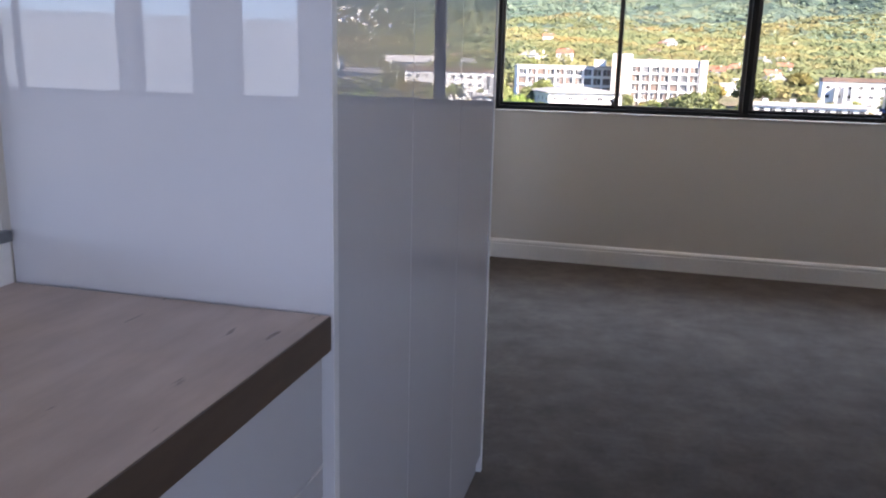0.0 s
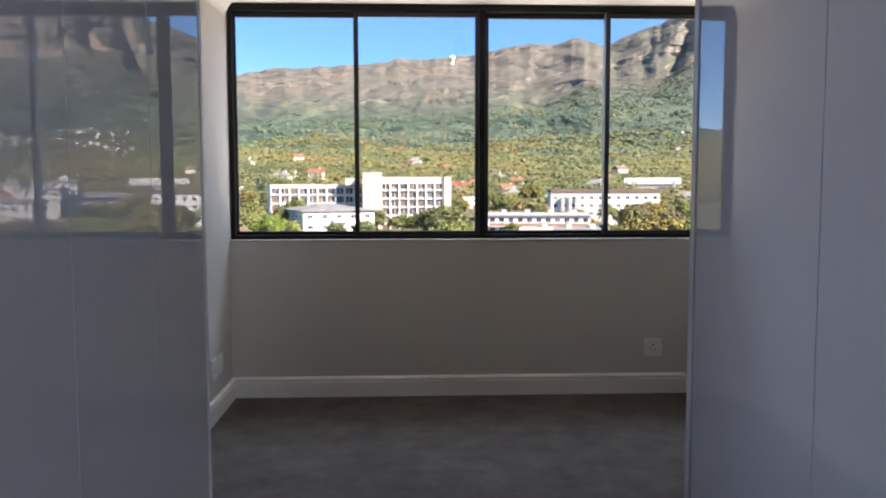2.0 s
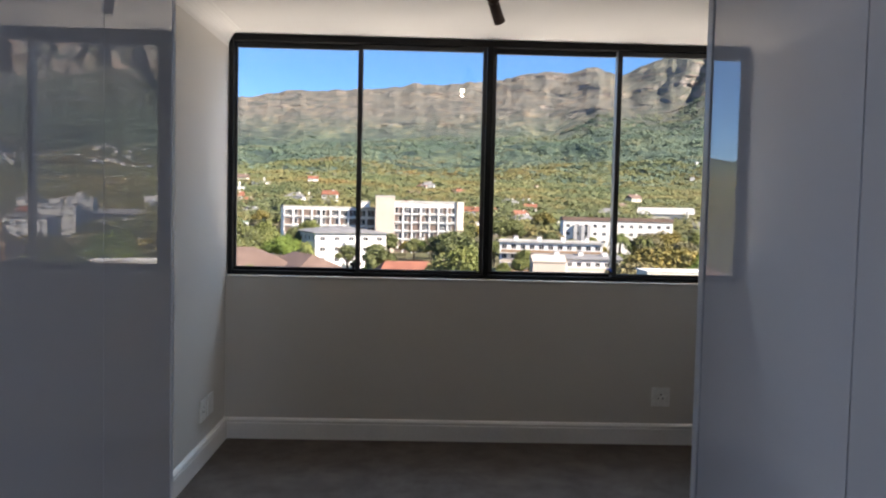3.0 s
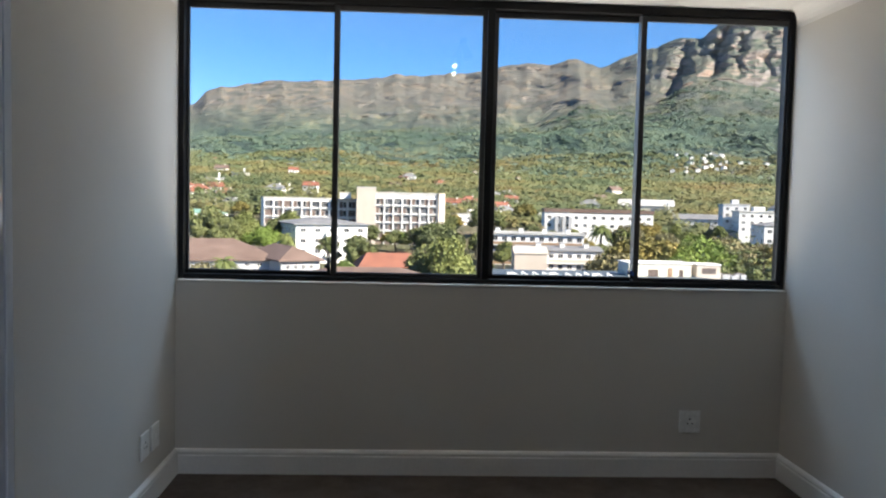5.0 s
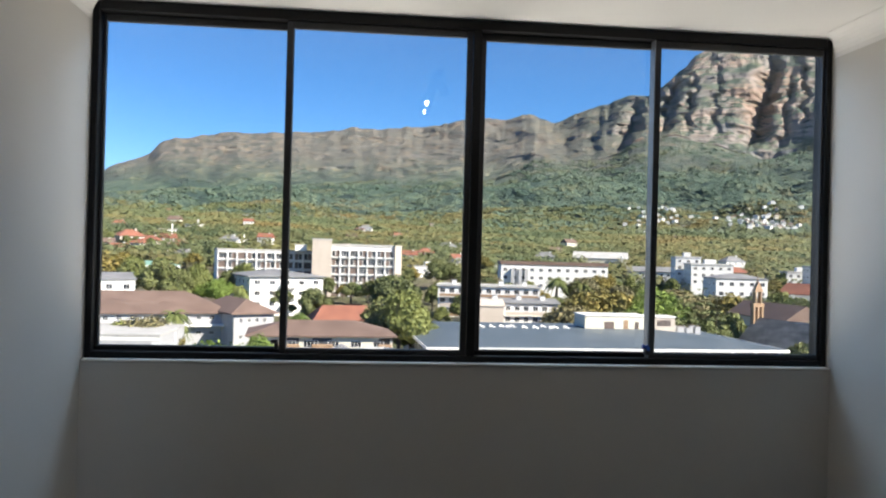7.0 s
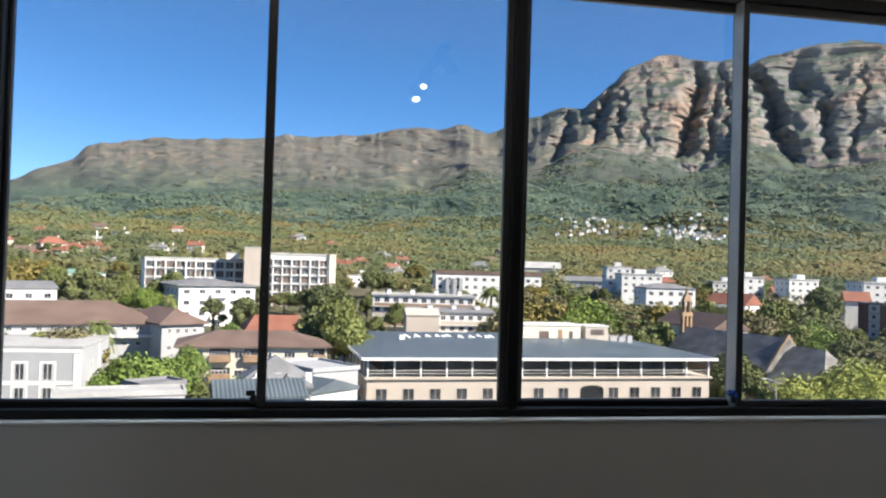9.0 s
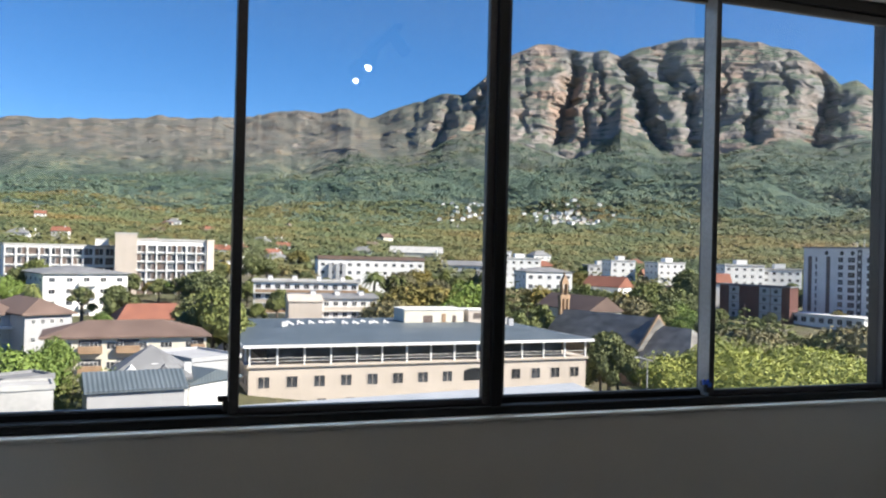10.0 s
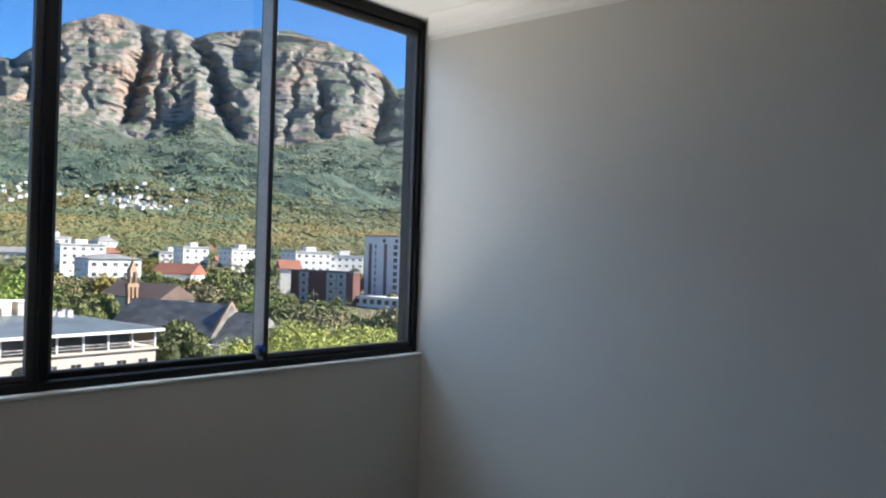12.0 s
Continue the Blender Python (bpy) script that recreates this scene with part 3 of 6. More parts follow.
# low kitchen units with a wood worktop
for k in range(4):
    y1 = -3.942 - 0.72 * k
    y0 = y1 - 0.717
    c = thing("drawer_unit", 0.27, (y0 + y1) / 2, 0, "white gloss drawer unit under the wood-look worktop", "cabinet", "drawer units")
    oy = (y0 + y1) / 2
    box("body", -0.30, 0.249, y0 - oy, y1 - oy, 0.0, 0.789, M_CARCASS, c)
    for z0, z1 in ((0.06, 0.345), (0.349, 0.610), (0.614, 0.786)):
        bm = bmesh.new()
        add_box(bm, 0.252, 0.272, y0 - oy + 0.003, y1 - oy - 0.003 - (0.008 if k == 0 else 0), z0, z1)
        rounded(bm, 0.0012, 1)
        part("drawer_front", bm, M_GLOSS, c)
top = thing("worktop", 0.24, -5.382, 0.790, "grey-brown oak-look worktop with dark cracks, on white drawer units", "worktop")
box("slab", -0.27, 0.309, -1.445, 1.441, 0, 0.052, M_WOOD, top)
box("front_edge", 0.3095, 0.312, -1.445, 1.441, 0.0, 0.0515, M_WOOD_EDGE, top, "brown front edging")
ledge = thing("wall_ledge", -0.150, -5.382, 0, "low white boxed ledge with a grey top behind the worktop", "ledge")
box("box", -0.155, 0.157, -1.5, 1.44, 0, 0.910, M_TRIM, ledge)
box("cap", -0.155, 0.162, -1.5, 1.44, 0.9105, 0.928, M_STILE, ledge, "thin grey capping strip")
# back windows: three seen as reflections, the last added with its fill lamp
for x0, x1 in OPENINGS:
    bm = bmesh.new()
    n = max(1, round((x1 - x0) / 1.05))
    for k in range(n + 1):
        x = x0 + 0.02 + (x1 - x0 - 0.04) * k / n
        add_box(bm, x - 0.02, x + 0.02, -9.06, -9.01, 0.90, 2.18)
    add_box(bm, x0, x1, -9.06, -9.01, 0.86, 0.90)
    add_box(bm, x0, x1, -9.06, -9.01, 2.18, 2.22)
    tagged(part("window_back", bm, M_FRAME), kind="structure")


# ---- outside ----
EYE0 = (0.9, -2.5)      # the point from which bearings (degrees clockwise from +y) and distances are taken


def spot_at(bearing, dist):
    a = radians(bearing)
    return EYE0[0] + dist * math.sin(a), EYE0[1] + dist * math.cos(a)


# value noise on a lattice, many points at once
_rng = np.random.RandomState(7)
_LAT = _rng.rand(256, 256)


def vnoise(x, y):
    xi, yi = np.floor(x).astype(int), np.floor(y).astype(int)
    fx, fy = x - xi, y - yi
    fx, fy = fx * fx * (3 - 2 * fx), fy * fy * (3 - 2 * fy)
    g = lambda i, j: _LAT[i % 256, j % 256]
    return (g(xi, yi) * (1 - fx) + g(xi + 1, yi) * fx) * (1 - fy) + (g(xi, yi + 1) * (1 - fx) + g(xi + 1, yi + 1) * fx) * fy


def fbm(x, y, octaves=5, gain=0.5):
    total, amp, norm = 0, 1.0, 0
    for k in range(octaves):
        total = total + amp * vnoise(x * 2 ** k + 17.3 * k, y * 2 ** k + 9.1 * k)
        norm += amp
        amp *= gain
    return total / norm


def ridged(x, y, octaves=5):
    total, amp, norm = 0, 1.0, 0
    for k in range(octaves):
        total = total + amp * (1 - np.abs(2 * vnoise(x * 2 ** k + 31.7 * k, y * 2 ** k + 5.3 * k) - 1))
        norm += amp
        amp *= 0.5
    return total / norm


# height of the open ground by distance (columns) and bearing (rows)
G_R = (0, 120, 200, 330, 480, 750, 1200, 2000)
G_ROWS = ((-30, (-16, -17.4, -17.3, -12.7, 2.6, 19.5, 54.4, 127.4)),
          (-10, (-17, -17.4, -17.3, -12.7, -0.4, 15.5, 48.4, 122.4)),
          (4, (-19, -19.4, -18.3, -13.7, -4.4, 8.5, 41.4, 112.4)),
          (25, (-24, -25.4, -24.3, -17.7, -10.4, 0.5, 30.4, 95.4)),
          (50, (-24, -25.4, -25.3, -20.7, -13.4, -2.5, 30.4, 97.4)))
G_B = [b for b, _ in G_ROWS]


def ground_z(bearing, r):
    b = np.clip(bearing, -30, 50)
    cols = [np.interp(r, G_R, z) for _, z in G_ROWS]
    out = 0
    for i in range(len(G_B) - 1):
        w = np.clip((b - G_B[i]) / (G_B[i + 1] - G_B[i]), 0, 1)
        inside = (b >= G_B[i]) & ((b < G_B[i + 1]) | (i == len(G_B) - 2))
        out = np.where(inside, cols[i] * (1 - w) + cols[i + 1] * w, out)
    return out


SKY_B = (-60, -30, -22, -17.9, -16.8, -15.2, -14.3, -13.6, -12.6, -11.8, -10.9, -8.5, -2.7, -0.8, 1.3, 6, 6.8, 8.4, 10, 11.2, 12, 13.4, 15.5, 16.4, 18.6, 19.9, 21, 22.2, 22.8, 24.8, 25.8, 28.2, 29.6, 30.9, 32.3, 35, 37, 38.6, 42.1, 43, 44.2, 44.7, 45.6, 47.2, 49, 54, 60, 75)
SKY_E = (1, 2.2, 3.2, 4.33, 5, 5.67, 6.1, 6.88, 7.36, 7.32, 7.62, 7.89, 8.26, 8.61, 8.6, 9.08, 9.42, 9.6, 9.4, 9.8, 9.73, 9.2, 10.04, 10.5, 11.04, 10.97, 11.93, 12.93, 13.6, 14.33, 14.57, 14, 14.07, 13.73, 14.2, 14.65, 14.76, 14.3, 13.56, 12.76, 11.76, 11.12, 11.3, 10.2, 9.8, 8.2, 6.5, 2)
BASE_B = (-60, -30, -17, -11.8, -0.9, 4.6, 9.4, 12.1, 14.9, 17.3, 18.8, 21.2, 23.9, 26.4, 27.5, 30, 31, 32.7, 33.7, 36.8, 39.1, 43.5, 46.3, 52, 60, 75)
BASE_E = (0.6, 1.8, 3.3, 3.9, 4.7, 5.3, 5.3, 6.4, 6.4, 7.3, 8.2, 8.5, 7.9, 7.6, 6.9, 7.7, 8.5, 7.7, 7, 7.2, 7.2, 6.9, 7.5, 6.4, 4.5, 1.2)
DEPTH_B = (-30, 5, 14, 21, 50, 75)
DEPTH_D = (1000, 950, 700, 380, 380, 500)
# bearing, half width, depth, how far the gully leans over from foot to crest, and the share of the height where it starts and ends
GULLIES = ((18.8, 0.55, 330, 0.9, 0, 1), (21.2, 0.42, 230, 1.2, 0, 1), (22.6, 0.22, 110, 0.5, 0, 0.8), (24.3, 0.18, 60, 0.3, 0, 1), (27.2, 0.50, 400, 1.9, 0, 1), (28.7, 0.20, 130, 0.8, 0, 0.7), (29.7, 0.16, 120, -0.6, 0.2, 1),
           (32.2, 0.62, 460, -2.0, 0, 1), (34.0, 0.9, 300, 0.4, 0.56, 1), (35.4, 0.3, 170, -0.8, 0.05, 0.6), (37.6, 0.22, 120, 1.4, 0, 0.7), (39.4, 0.34, 240, -0.6, 0.05, 0.55), (41.6, 0.22, 120, 0.2, 0.45, 1),
           (43.7, 0.62, 420, 0.8, 0, 1), (47.0, 0.55, 320, 0.6, 0.1, 1), (16.4, 0.3, 90, 0.8, 0, 1), (14.6, 0.5, 90, 1.0, 0, 1), (9.0, 0.4, 70, 0.8, 0.3, 1), (4.5, 0.5, 50, 0.4, 0, 1))


def build_ground():
    fine_b = np.arange(-34, 60.001, 0.105)
    coarse = np.concatenate((np.arange(63, 326, 4.0), ()))
    B = np.concatenate((fine_b, coarse))
    Bs = np.where(B > 180, B - 360, B)
    R = np.concatenate((np.linspace(0.5, 100, 12)[:-1], np.geomspace(100, 1200, 100), np.linspace(1200, 3250, 105)[1:]))
    nb = len(B)
    rows = []
    e_sky = np.interp(Bs, SKY_B, SKY_E)
    e_base = np.interp(Bs, BASE_B, BASE_E)
    depth = np.interp(Bs, DEPTH_B, DEPTH_D)
    u = np.radians(Bs) * 3300
    base_noise = fbm(u / 260, u * 0 + 3, 5) - 0.5
    e_base = e_base + base_noise * np.interp(Bs, (10, 20), (1.4, 1.7))
    zb = 3250 * np.tan(np.radians(e_base)) + 1.3
    zb_even = 3250 * np.tan(np.radians(np.interp(Bs, (-60, -17, 0, 10, 19, 30, 50, 75), (0.6, 3.4, 4.8, 5.5, 7.5, 7.6, 7.1, 1.2)))) + 1.3
    view = np.clip((70 - np.abs(Bs)) / 12, 0, 1)
    for r in R:
        g = ground_z(Bs, r)
        if r > 1200:
            t = (r - 1200) / (3250 - 1200)
            g0 = ground_z(Bs, 1200.0)
            zb_t = zb_even + (zb - zb_even) * t ** 7
            curve = g0 + (zb_t - g0) * (0.62 * t + 0.38 * t ** 2.4)
            lumps = (fbm(np.radians(Bs) * r / 210, u * 0 + r / 210, 6, 0.55) - 0.5) * 120 * np.sin(np.pi * min(1, t * 1.02)) ** 0.8
            spurs = (ridged(u / 520, u * 0 + r / 800, 4) - 0.6) * 28 * t * np.clip(1.15 - t, 0, 1) * 3
            g = curve + lumps + spurs
            g = g * view + (1 - view) * ground_z(Bs, 1200.0)
        rows.append((np.full(nb, r), g))
    # cliffs and crest
    n = 150
    gully = np.zeros(nb)
    bold = np.interp(Bs, (4, 19), (0.25, 1.0))
    for k in range(1, n + 1):
        s = k / n
        crest = 3250 + depth
        zt = crest * np.tan(np.radians(e_sky)) * view
        zt = zt + (fbm(u / 45, u * 0 + 8, 4) - 0.5) * 22
        z = zb * view + (zt - zb * view) * s
        step = 0.5 + 0.5 * np.sin(z / 17.0 + 2.5 * fbm(u / 300, z / 200, 3) * 6)
        prof = s + (0.012 + 0.028 * bold) * (step - 0.5)
        gully = np.zeros(nb)
        wob = (fbm(u / 900 + z / 120, u * 0 + 2, 3) - 0.5) * 1.3 + (fbm(u / 70, z / 26, 4, 0.6) - 0.5) * 0.9
        for b0, w, d, tilt, lo, hi in GULLIES:
            q = (Bs - b0 - tilt * (s - 0.5) - wob) / (w * (1.8 - 0.8 * s))
            sr = s + wob * 0.12
            reach = np.clip((sr - lo + 0.10) / 0.2, 0, 1) * np.clip((hi + 0.10 - sr) / 0.2, 0, 1)
            gully = gully + 0.30 * d * reach * np.where(q < 0, np.clip(1 + q * 0.62, 0, 1) ** 1.5, np.clip(1 - q * 0.95, 0, 1))
        lean = (fbm(u / 500, u * 0 + 40, 2) - 0.5) * 40 * s
        ww = 1 - 0.45 * s
        g_here = gully * (0.30 + 0.9 * np.sin(np.pi * (0.15 + 0.72 * s))) * ww
        shift = z * 0.22
        rough = (0.62 - ridged((u + shift) / 330, z / 600, 5)) * 62 * (0.12 + 0.88 * bold) + ((0.5 - fbm(u / 260, z / 22, 5, 0.6)) * 20 + (0.6 - ridged((u - shift * 3) / 95, z / 200, 5)) * 34 + (0.6 - ridged(u / 38, z / 75, 4)) * 13) * bold + (0.5 - fbm(u / 260, s * 3.5 + u * 0, 6, 0.6)) * 330 * (1.15 - bold)
        steep = np.clip((depth - 380) / 600, 0, 1)
        taper = min(1, s / 0.10) * (0.35 + 0.65 * min(1, (1 - s) / 0.10))
        r = 3250 + depth * prof + (g_here + rough * (1 - 0.35 * steep)) * taper + lean
        rows.append((r, z))
    rows.append((3250 + depth + 250, zt - 25))
    rows.append((3250 + depth + 330, np.maximum(zt - 260, 0)))
    rows.append((np.full(nb, 4900.0), np.zeros(nb)))
    a = np.radians(B)
    co = np.empty((len(rows), nb, 3))
    for i, (r, z) in enumerate(rows):
        co[i, :, 0] = EYE0[0] + r * np.sin(a)
        co[i, :, 1] = EYE0[1] + r * np.cos(a)
        co[i, :, 2] = z
    nr = len(rows)
    idx = np.arange(nr * nb).reshape(nr, nb)
    nxt = np.roll(idx, -1, axis=1)
    quads = np.stack((idx[:-1], nxt[:-1], nxt[1:], idx[1:]), axis=-1).reshape(-1, 4)
    quads = quads[:, ::-1]
    me = bpy.data.meshes.new("ground")
    me.from_pydata(co.reshape(-1, 3).tolist() + [(EYE0[0], EYE0[1], float(ground_z(0.0, 0.5)))], [], quads.tolist() + [(len(idx.ravel()), int(idx[0, (j + 1) % nb]), int(idx[0, j])) for j in range(nb)])
    me.materials.append(M_GROUND)
    me.polygons.foreach_set("use_smooth", [True] * len(me.polygons))
    me.update()
    rad = [float(r[0][0]) for r in rows[:len(R)]]
    heights = np.array([z for _, z in rows[:len(R)]])
    return structure(new("ground", me)), fine_b, rad, heights[:, :len(fine_b)]


_, LAND_B, LAND_R, LAND_Z = build_ground()

# ---- buildings ----
PANES = {}


def pane_mesh(w, h, frame_mat, bars=1):
    key = (round(w, 2), round(h, 2), frame_mat.name, bars)
    if key not in PANES:
        bm = bmesh.new()
        f = 0.08
        add_box(bm, -w / 2, w / 2, -0.05, 0.04, -h / 2, -h / 2 + f)
        add_box(bm, -w / 2, w / 2, -0.05, 0.04, h / 2 - f, h / 2)
        add_box(bm, -w / 2, -w / 2 + f, -0.05, 0.04, -h / 2 + f, h / 2 - f)
        add_box(bm, w / 2 - f, w / 2, -0.05, 0.04, -h / 2 + f, h / 2 - f)
        for k in range(bars):
            x = -w / 2 + w * (k + 1) / (bars + 1)
            add_box(bm, x - 0.03, x + 0.03, -0.045, 0.0, -h / 2 + f, h / 2 - f)
        nf = len(bm.faces)
        add_box(bm, -w / 2 + f, w / 2 - f, -0.02, 0.03, -h / 2 + f, h / 2 - f)
        bm.faces.ensure_lookup_table()
        for fc in bm.faces[nf:]:
            fc.material_index = 1
        me = bpy.data.meshes.new("window")
        bm.to_mesh(me)
        bm.free()
        me.materials.append(frame_mat)
        me.materials.append(M_PANE)
        PANES[key] = me
    return PANES[key]


def window_row(parent, side, w, d, n, z, ww, wh, x0=None, x1=None, frame_mat=None, bars=1, name="window"):
    """n windows in a row on one side of a w by d block whose front (facing -y) runs along y = 0."""
    frame_mat = frame_mat or M_WHITEWASH
    span = w if side in "fb" else d
    x0 = span / n / 2 if x0 is None else x0
    x1 = span - span / n / 2 if x1 is None else x1
    me = pane_mesh(ww, wh, frame_mat, bars)
    for k in range(n):
        x = x0 + (x1 - x0) * (k / (n - 1) if n > 1 else 0.5)
        if side == "f":
            m = pose(x, 0, z)
        elif side == "l":
            m = pose(0, x, z, 0, 0, -90)
        elif side == "r":
            m = pose(w, x, z, 0, 0, 90)
        else:
            m = pose(x, d, z, 0, 0, 180)
        link_copy(name, me, parent, m)


def roof_mesh(w, d, h, kind, over=0.4, thick=0.25, hip=None):
    """A hipped ('hip'), gabled along x ('gable'), or flat roof with a parapet ('flat'), with its eaves at z = 0."""
    bm = bmesh.new()
    o = over
    if kind == "flat":
        add_box(bm, -o, w + o, -o, d + o, 0, thick)
        t = 0.2
        if h > 0:
            add_box(bm, -o, w + o, -o, -o + t, thick, thick + h)
            add_box(bm, -o, w + o, d + o - t, d + o, thick, thick + h)
            add_box(bm, -o, -o + t, -o + t, d + o - t, thick, thick + h)
            add_box(bm, w + o - t, w + o, -o + t, d + o - t, thick, thick + h)
        return bm
    inset = (min(w, d) / 2 + o if hip is None else hip) if kind == "hip" else 0.0
    along_x = w >= d
    lo = [bm.verts.new(p) for p in ((-o, -o, 0), (w + o, -o, 0), (w + o, d + o, 0), (-o, d + o, 0))]
    up = [bm.verts.new((v.co.x, v.co.y, thick)) for v in lo]
    if along_x:
        r0, r1 = bm.verts.new((-o + inset, d / 2, h + thick)), bm.verts.new((w + o - inset, d / 2, h + thick))
        tops = ((up[0], up[1], r1, r0), (up[1], up[2], r1), (up[2], up[3], r0, r1), (up[3], up[0], r0))
    else:
        r0, r1 = bm.verts.new((w / 2, -o + inset, h + thick)), bm.verts.new((w / 2, d + o - inset, h + thick))
        tops = ((up[0], up[1], r0), (up[1], up[2], r1, r0), (up[2], up[3], r1), (up[3], up[0], r0, r1))
    bm.faces.new(list(reversed(lo)))
    for i in range(4):
        bm.faces.new((lo[i], lo[(i + 1) % 4], up[(i + 1) % 4], up[i]))
    for f in tops:
        bm.faces.new(f)
    bmesh.ops.recalc_face_normals(bm, faces=bm.faces)
    return bm


def building(name, b1, r1, b2, r2, depth, z0, z1, wall, roof, kind, rise, label, category="building", over=0.4, hip=None, thick=0.25):
    """A block whose front runs from bearing and distance 1 (its left end) to 2."""
    p, q = Vector(spot_at(b1, r1)), Vector(spot_at(b2, r2))
    w = (q - p).length
    turn = math.degrees(math.atan2(q.y - p.y, q.x - p.x))
    t = thing(name, p.x, p.y, z0, label, category, rz=turn)
    h = z1 - z0
    bm = bmesh.new()
    add_box(bm, 0, w, 0, depth, 0, h - 0.004)
    part("wall", bm, wall, t)
    rf = part("roof", roof_mesh(w, depth, rise, kind, over, thick, hip), roof, t)
    rf.matrix_basis = pose(0, 0, h)
    return t, w, h


# long office block with a covered terrace storey and a blue-grey sheet roof
t, w, h = building("office_block", 5.33, 120, 28.75, 139.5, 40, -25, -15.85, M_CREAM, M_CREAM, "flat", 0.0,
                   "cream stone office block with covered roof terrace and grey sheet roof", "office building", over=0.35, thick=0.3)
H_T = 2.6
window_row(t, "f", w, 40, 8, h - 2.2, 1.75, 1.75, 2.2, w * 0.55, M_CREAM)
window_row(t, "f", w, 40, 5, h - 2.2, 1.75, 1.75, w * 0.70, w - 2.2, M_CREAM)
window_row(t, "f", w, 40, 13, h - 5.6, 1.45, 1.7, None, None, M_CREAM)
window_row(t, "l", w, 40, 12, h - 2.1, 1.3, 1.7, None, None, M_CREAM)
window_row(t, "l", w, 40, 12, h - 5.6, 1.3, 1.7, None, None, M_CREAM)
bm = bmesh.new()
add_box(bm, w * 0.60, w * 0.67, -0.03, 0.1, h - 3.0, h - 1.75)
for k in range(9):
    a0 = math.pi * k / 9
    a1 = math.pi * (k + 1) / 9
    cx, rr = w * 0.635, w * 0.035
    add_box(bm, cx + rr * math.cos(a1), cx + rr * math.cos(a0), -0.03, 0.1, h - 1.76, h - 1.75 + 0.75 * math.sin((a0 + a1) / 2))
part("arched_window", bm, M_PANE, t, "wide arched dark window")
bm = bmesh.new()
add_box(bm, 3.0, w - 3.0, 3.0, 37, h + 0.3, h + 0.3 + H_T)
part("terrace_wall", bm, M_PANE, t, "dark recessed glazed terrace wall")
for k in range(15):
    bm = bmesh.new()
    x = 0.1 + (w - 0.2) * k / 14
    add_box(bm, x - 0.12, x + 0.12, 0.0, 0.25, h + 0.3, h + 0.3 + H_T)
    part("post", bm, M_WHITEWASH, t, "white terrace post")
for k in range(1, 10):
    bm = bmesh.new()
    y = 0.1 + 39.5 * k / 9
    add_box(bm, 0.0, 0.25, y - 0.12, y + 0.12, h + 0.3, h + 0.3 + H_T)
    part("post", bm, M_WHITEWASH, t, "white terrace post")
bm = bmesh.new()
for z in (0.55, 1.0):
    add_tube(bm, (0.1, 0.12, h + 0.3 + z), (w - 0.1, 0.12, h + 0.3 + z), 0.035, 0.035, 6)
    add_tube(bm, (0.12, 0.12, h + 0.3 + z), (0.12, 39.8, h + 0.3 + z), 0.035, 0.035, 6)
part("railing", bm, M_WHITEWASH, t, "thin white terrace railing")
rf = part("sheet_roof", roof_mesh(w, 44, 1.5, "hip", 0.9, 0.35, 16.0), [M_ROOF_BLUE], t, "blue-grey ribbed hip roof")
rf.matrix_basis = pose(0, 0, h + 0.3 + H_T)
bm = bmesh.new()
add_box(bm, -1.0, w + 1.0, -1.0, -0.9, h + 0.3 + H_T, h + 0.75 + H_T)
add_box(bm, -1.0, -0.9, -0.9, 45, h + 0.3 + H_T, h + 0.75 + H_T)
add_box(bm, w + 0.9, w + 1.0, -0.9, 45, h + 0.3 + H_T, h + 0.75 + H_T)
part("fascia", bm, M_WHITEWASH, t, "white eaves board")
OX, OY = spot_at(5.33, 120)


def on_office(name, x, y, label, category, group=""):
    p = Vector((OX, OY)) + Matrix.Rotation(t.matrix_world.to_euler().z, 2) @ Vector((x, y))
    return thing(name, p.x, p.y, -11.75, label, category, group, math.degrees(t.matrix_world.to_euler().z))


for x, y, bw, bd, bh, lab in ((30.0, 19.0, 11.5, 6, 2.7, "cream rooftop plant room with an arched opening and brown door"), (42.5, 19.0, 4.4, 4, 2.6, "beige louvred box on the office roof")):
    o = on_office("plant_room", x, y, lab, "plant room")
    bm = bmesh.new()
    add_box(bm, 0, bw, 0, bd, -1.6, bh)
    part("wall", bm, M_YELLOWISH if bw > 5 else M_CREAM, o)
    bm = bmesh.new()
    add_box(bm, -0.15, bw + 0.15, -0.15, bd + 0.15, bh + 0.004, bh + 0.2)
    part("roof", bm, M_WHITEWASH, o)
    bm = bmesh.new()
    if bw > 5:
        # flat brown panels stand for the shade inside the plant room's openings
        add_box(bm, 3.6, 5.4, -0.05, 0.1, 0, 1.7)
        add_box(bm, 9.3, 10.0, -0.05, 0.1, 0, 1.7)
        part("opening", bm, M_TERRA, o, "flat brown panel for an arched opening's shade")
        box("door", 7.2, 8.0, -0.06, 0.1, 0, 2.0, M_OCHRE, o, "brown door")
    else:
        for k in range(6):
            add_box(bm, 1.0, 3.6, -0.06, 0.05, 1.1 + k * 0.18, 1.2 + k * 0.18)
        part("louvre", bm, M_TERRA, o)
rr = random.Random(3)
for k in range(10):
    o = on_office("roof_duct", 9 + k * 1.9, 19.5 + rr.uniform(-1, 1), "silver-white ventilation duct on the grey sheet roof", "duct", "roof ducts")
    bm = bmesh.new()
    add_tube(bm, (0, 0, -0.5), (0, 0, 0.9), 0.18, 0.18, 8)
    add_tube(bm, (0, 0, 0.85), (1.1, 0, 0.3), 0.16, 0.16, 8)
    if k % 4 == 0:
        add_box(bm, -0.9, -0.2, -0.4, 0.4, -0.5, 0.8)
    part("pipe", bm, M_WHITEWASH, o)
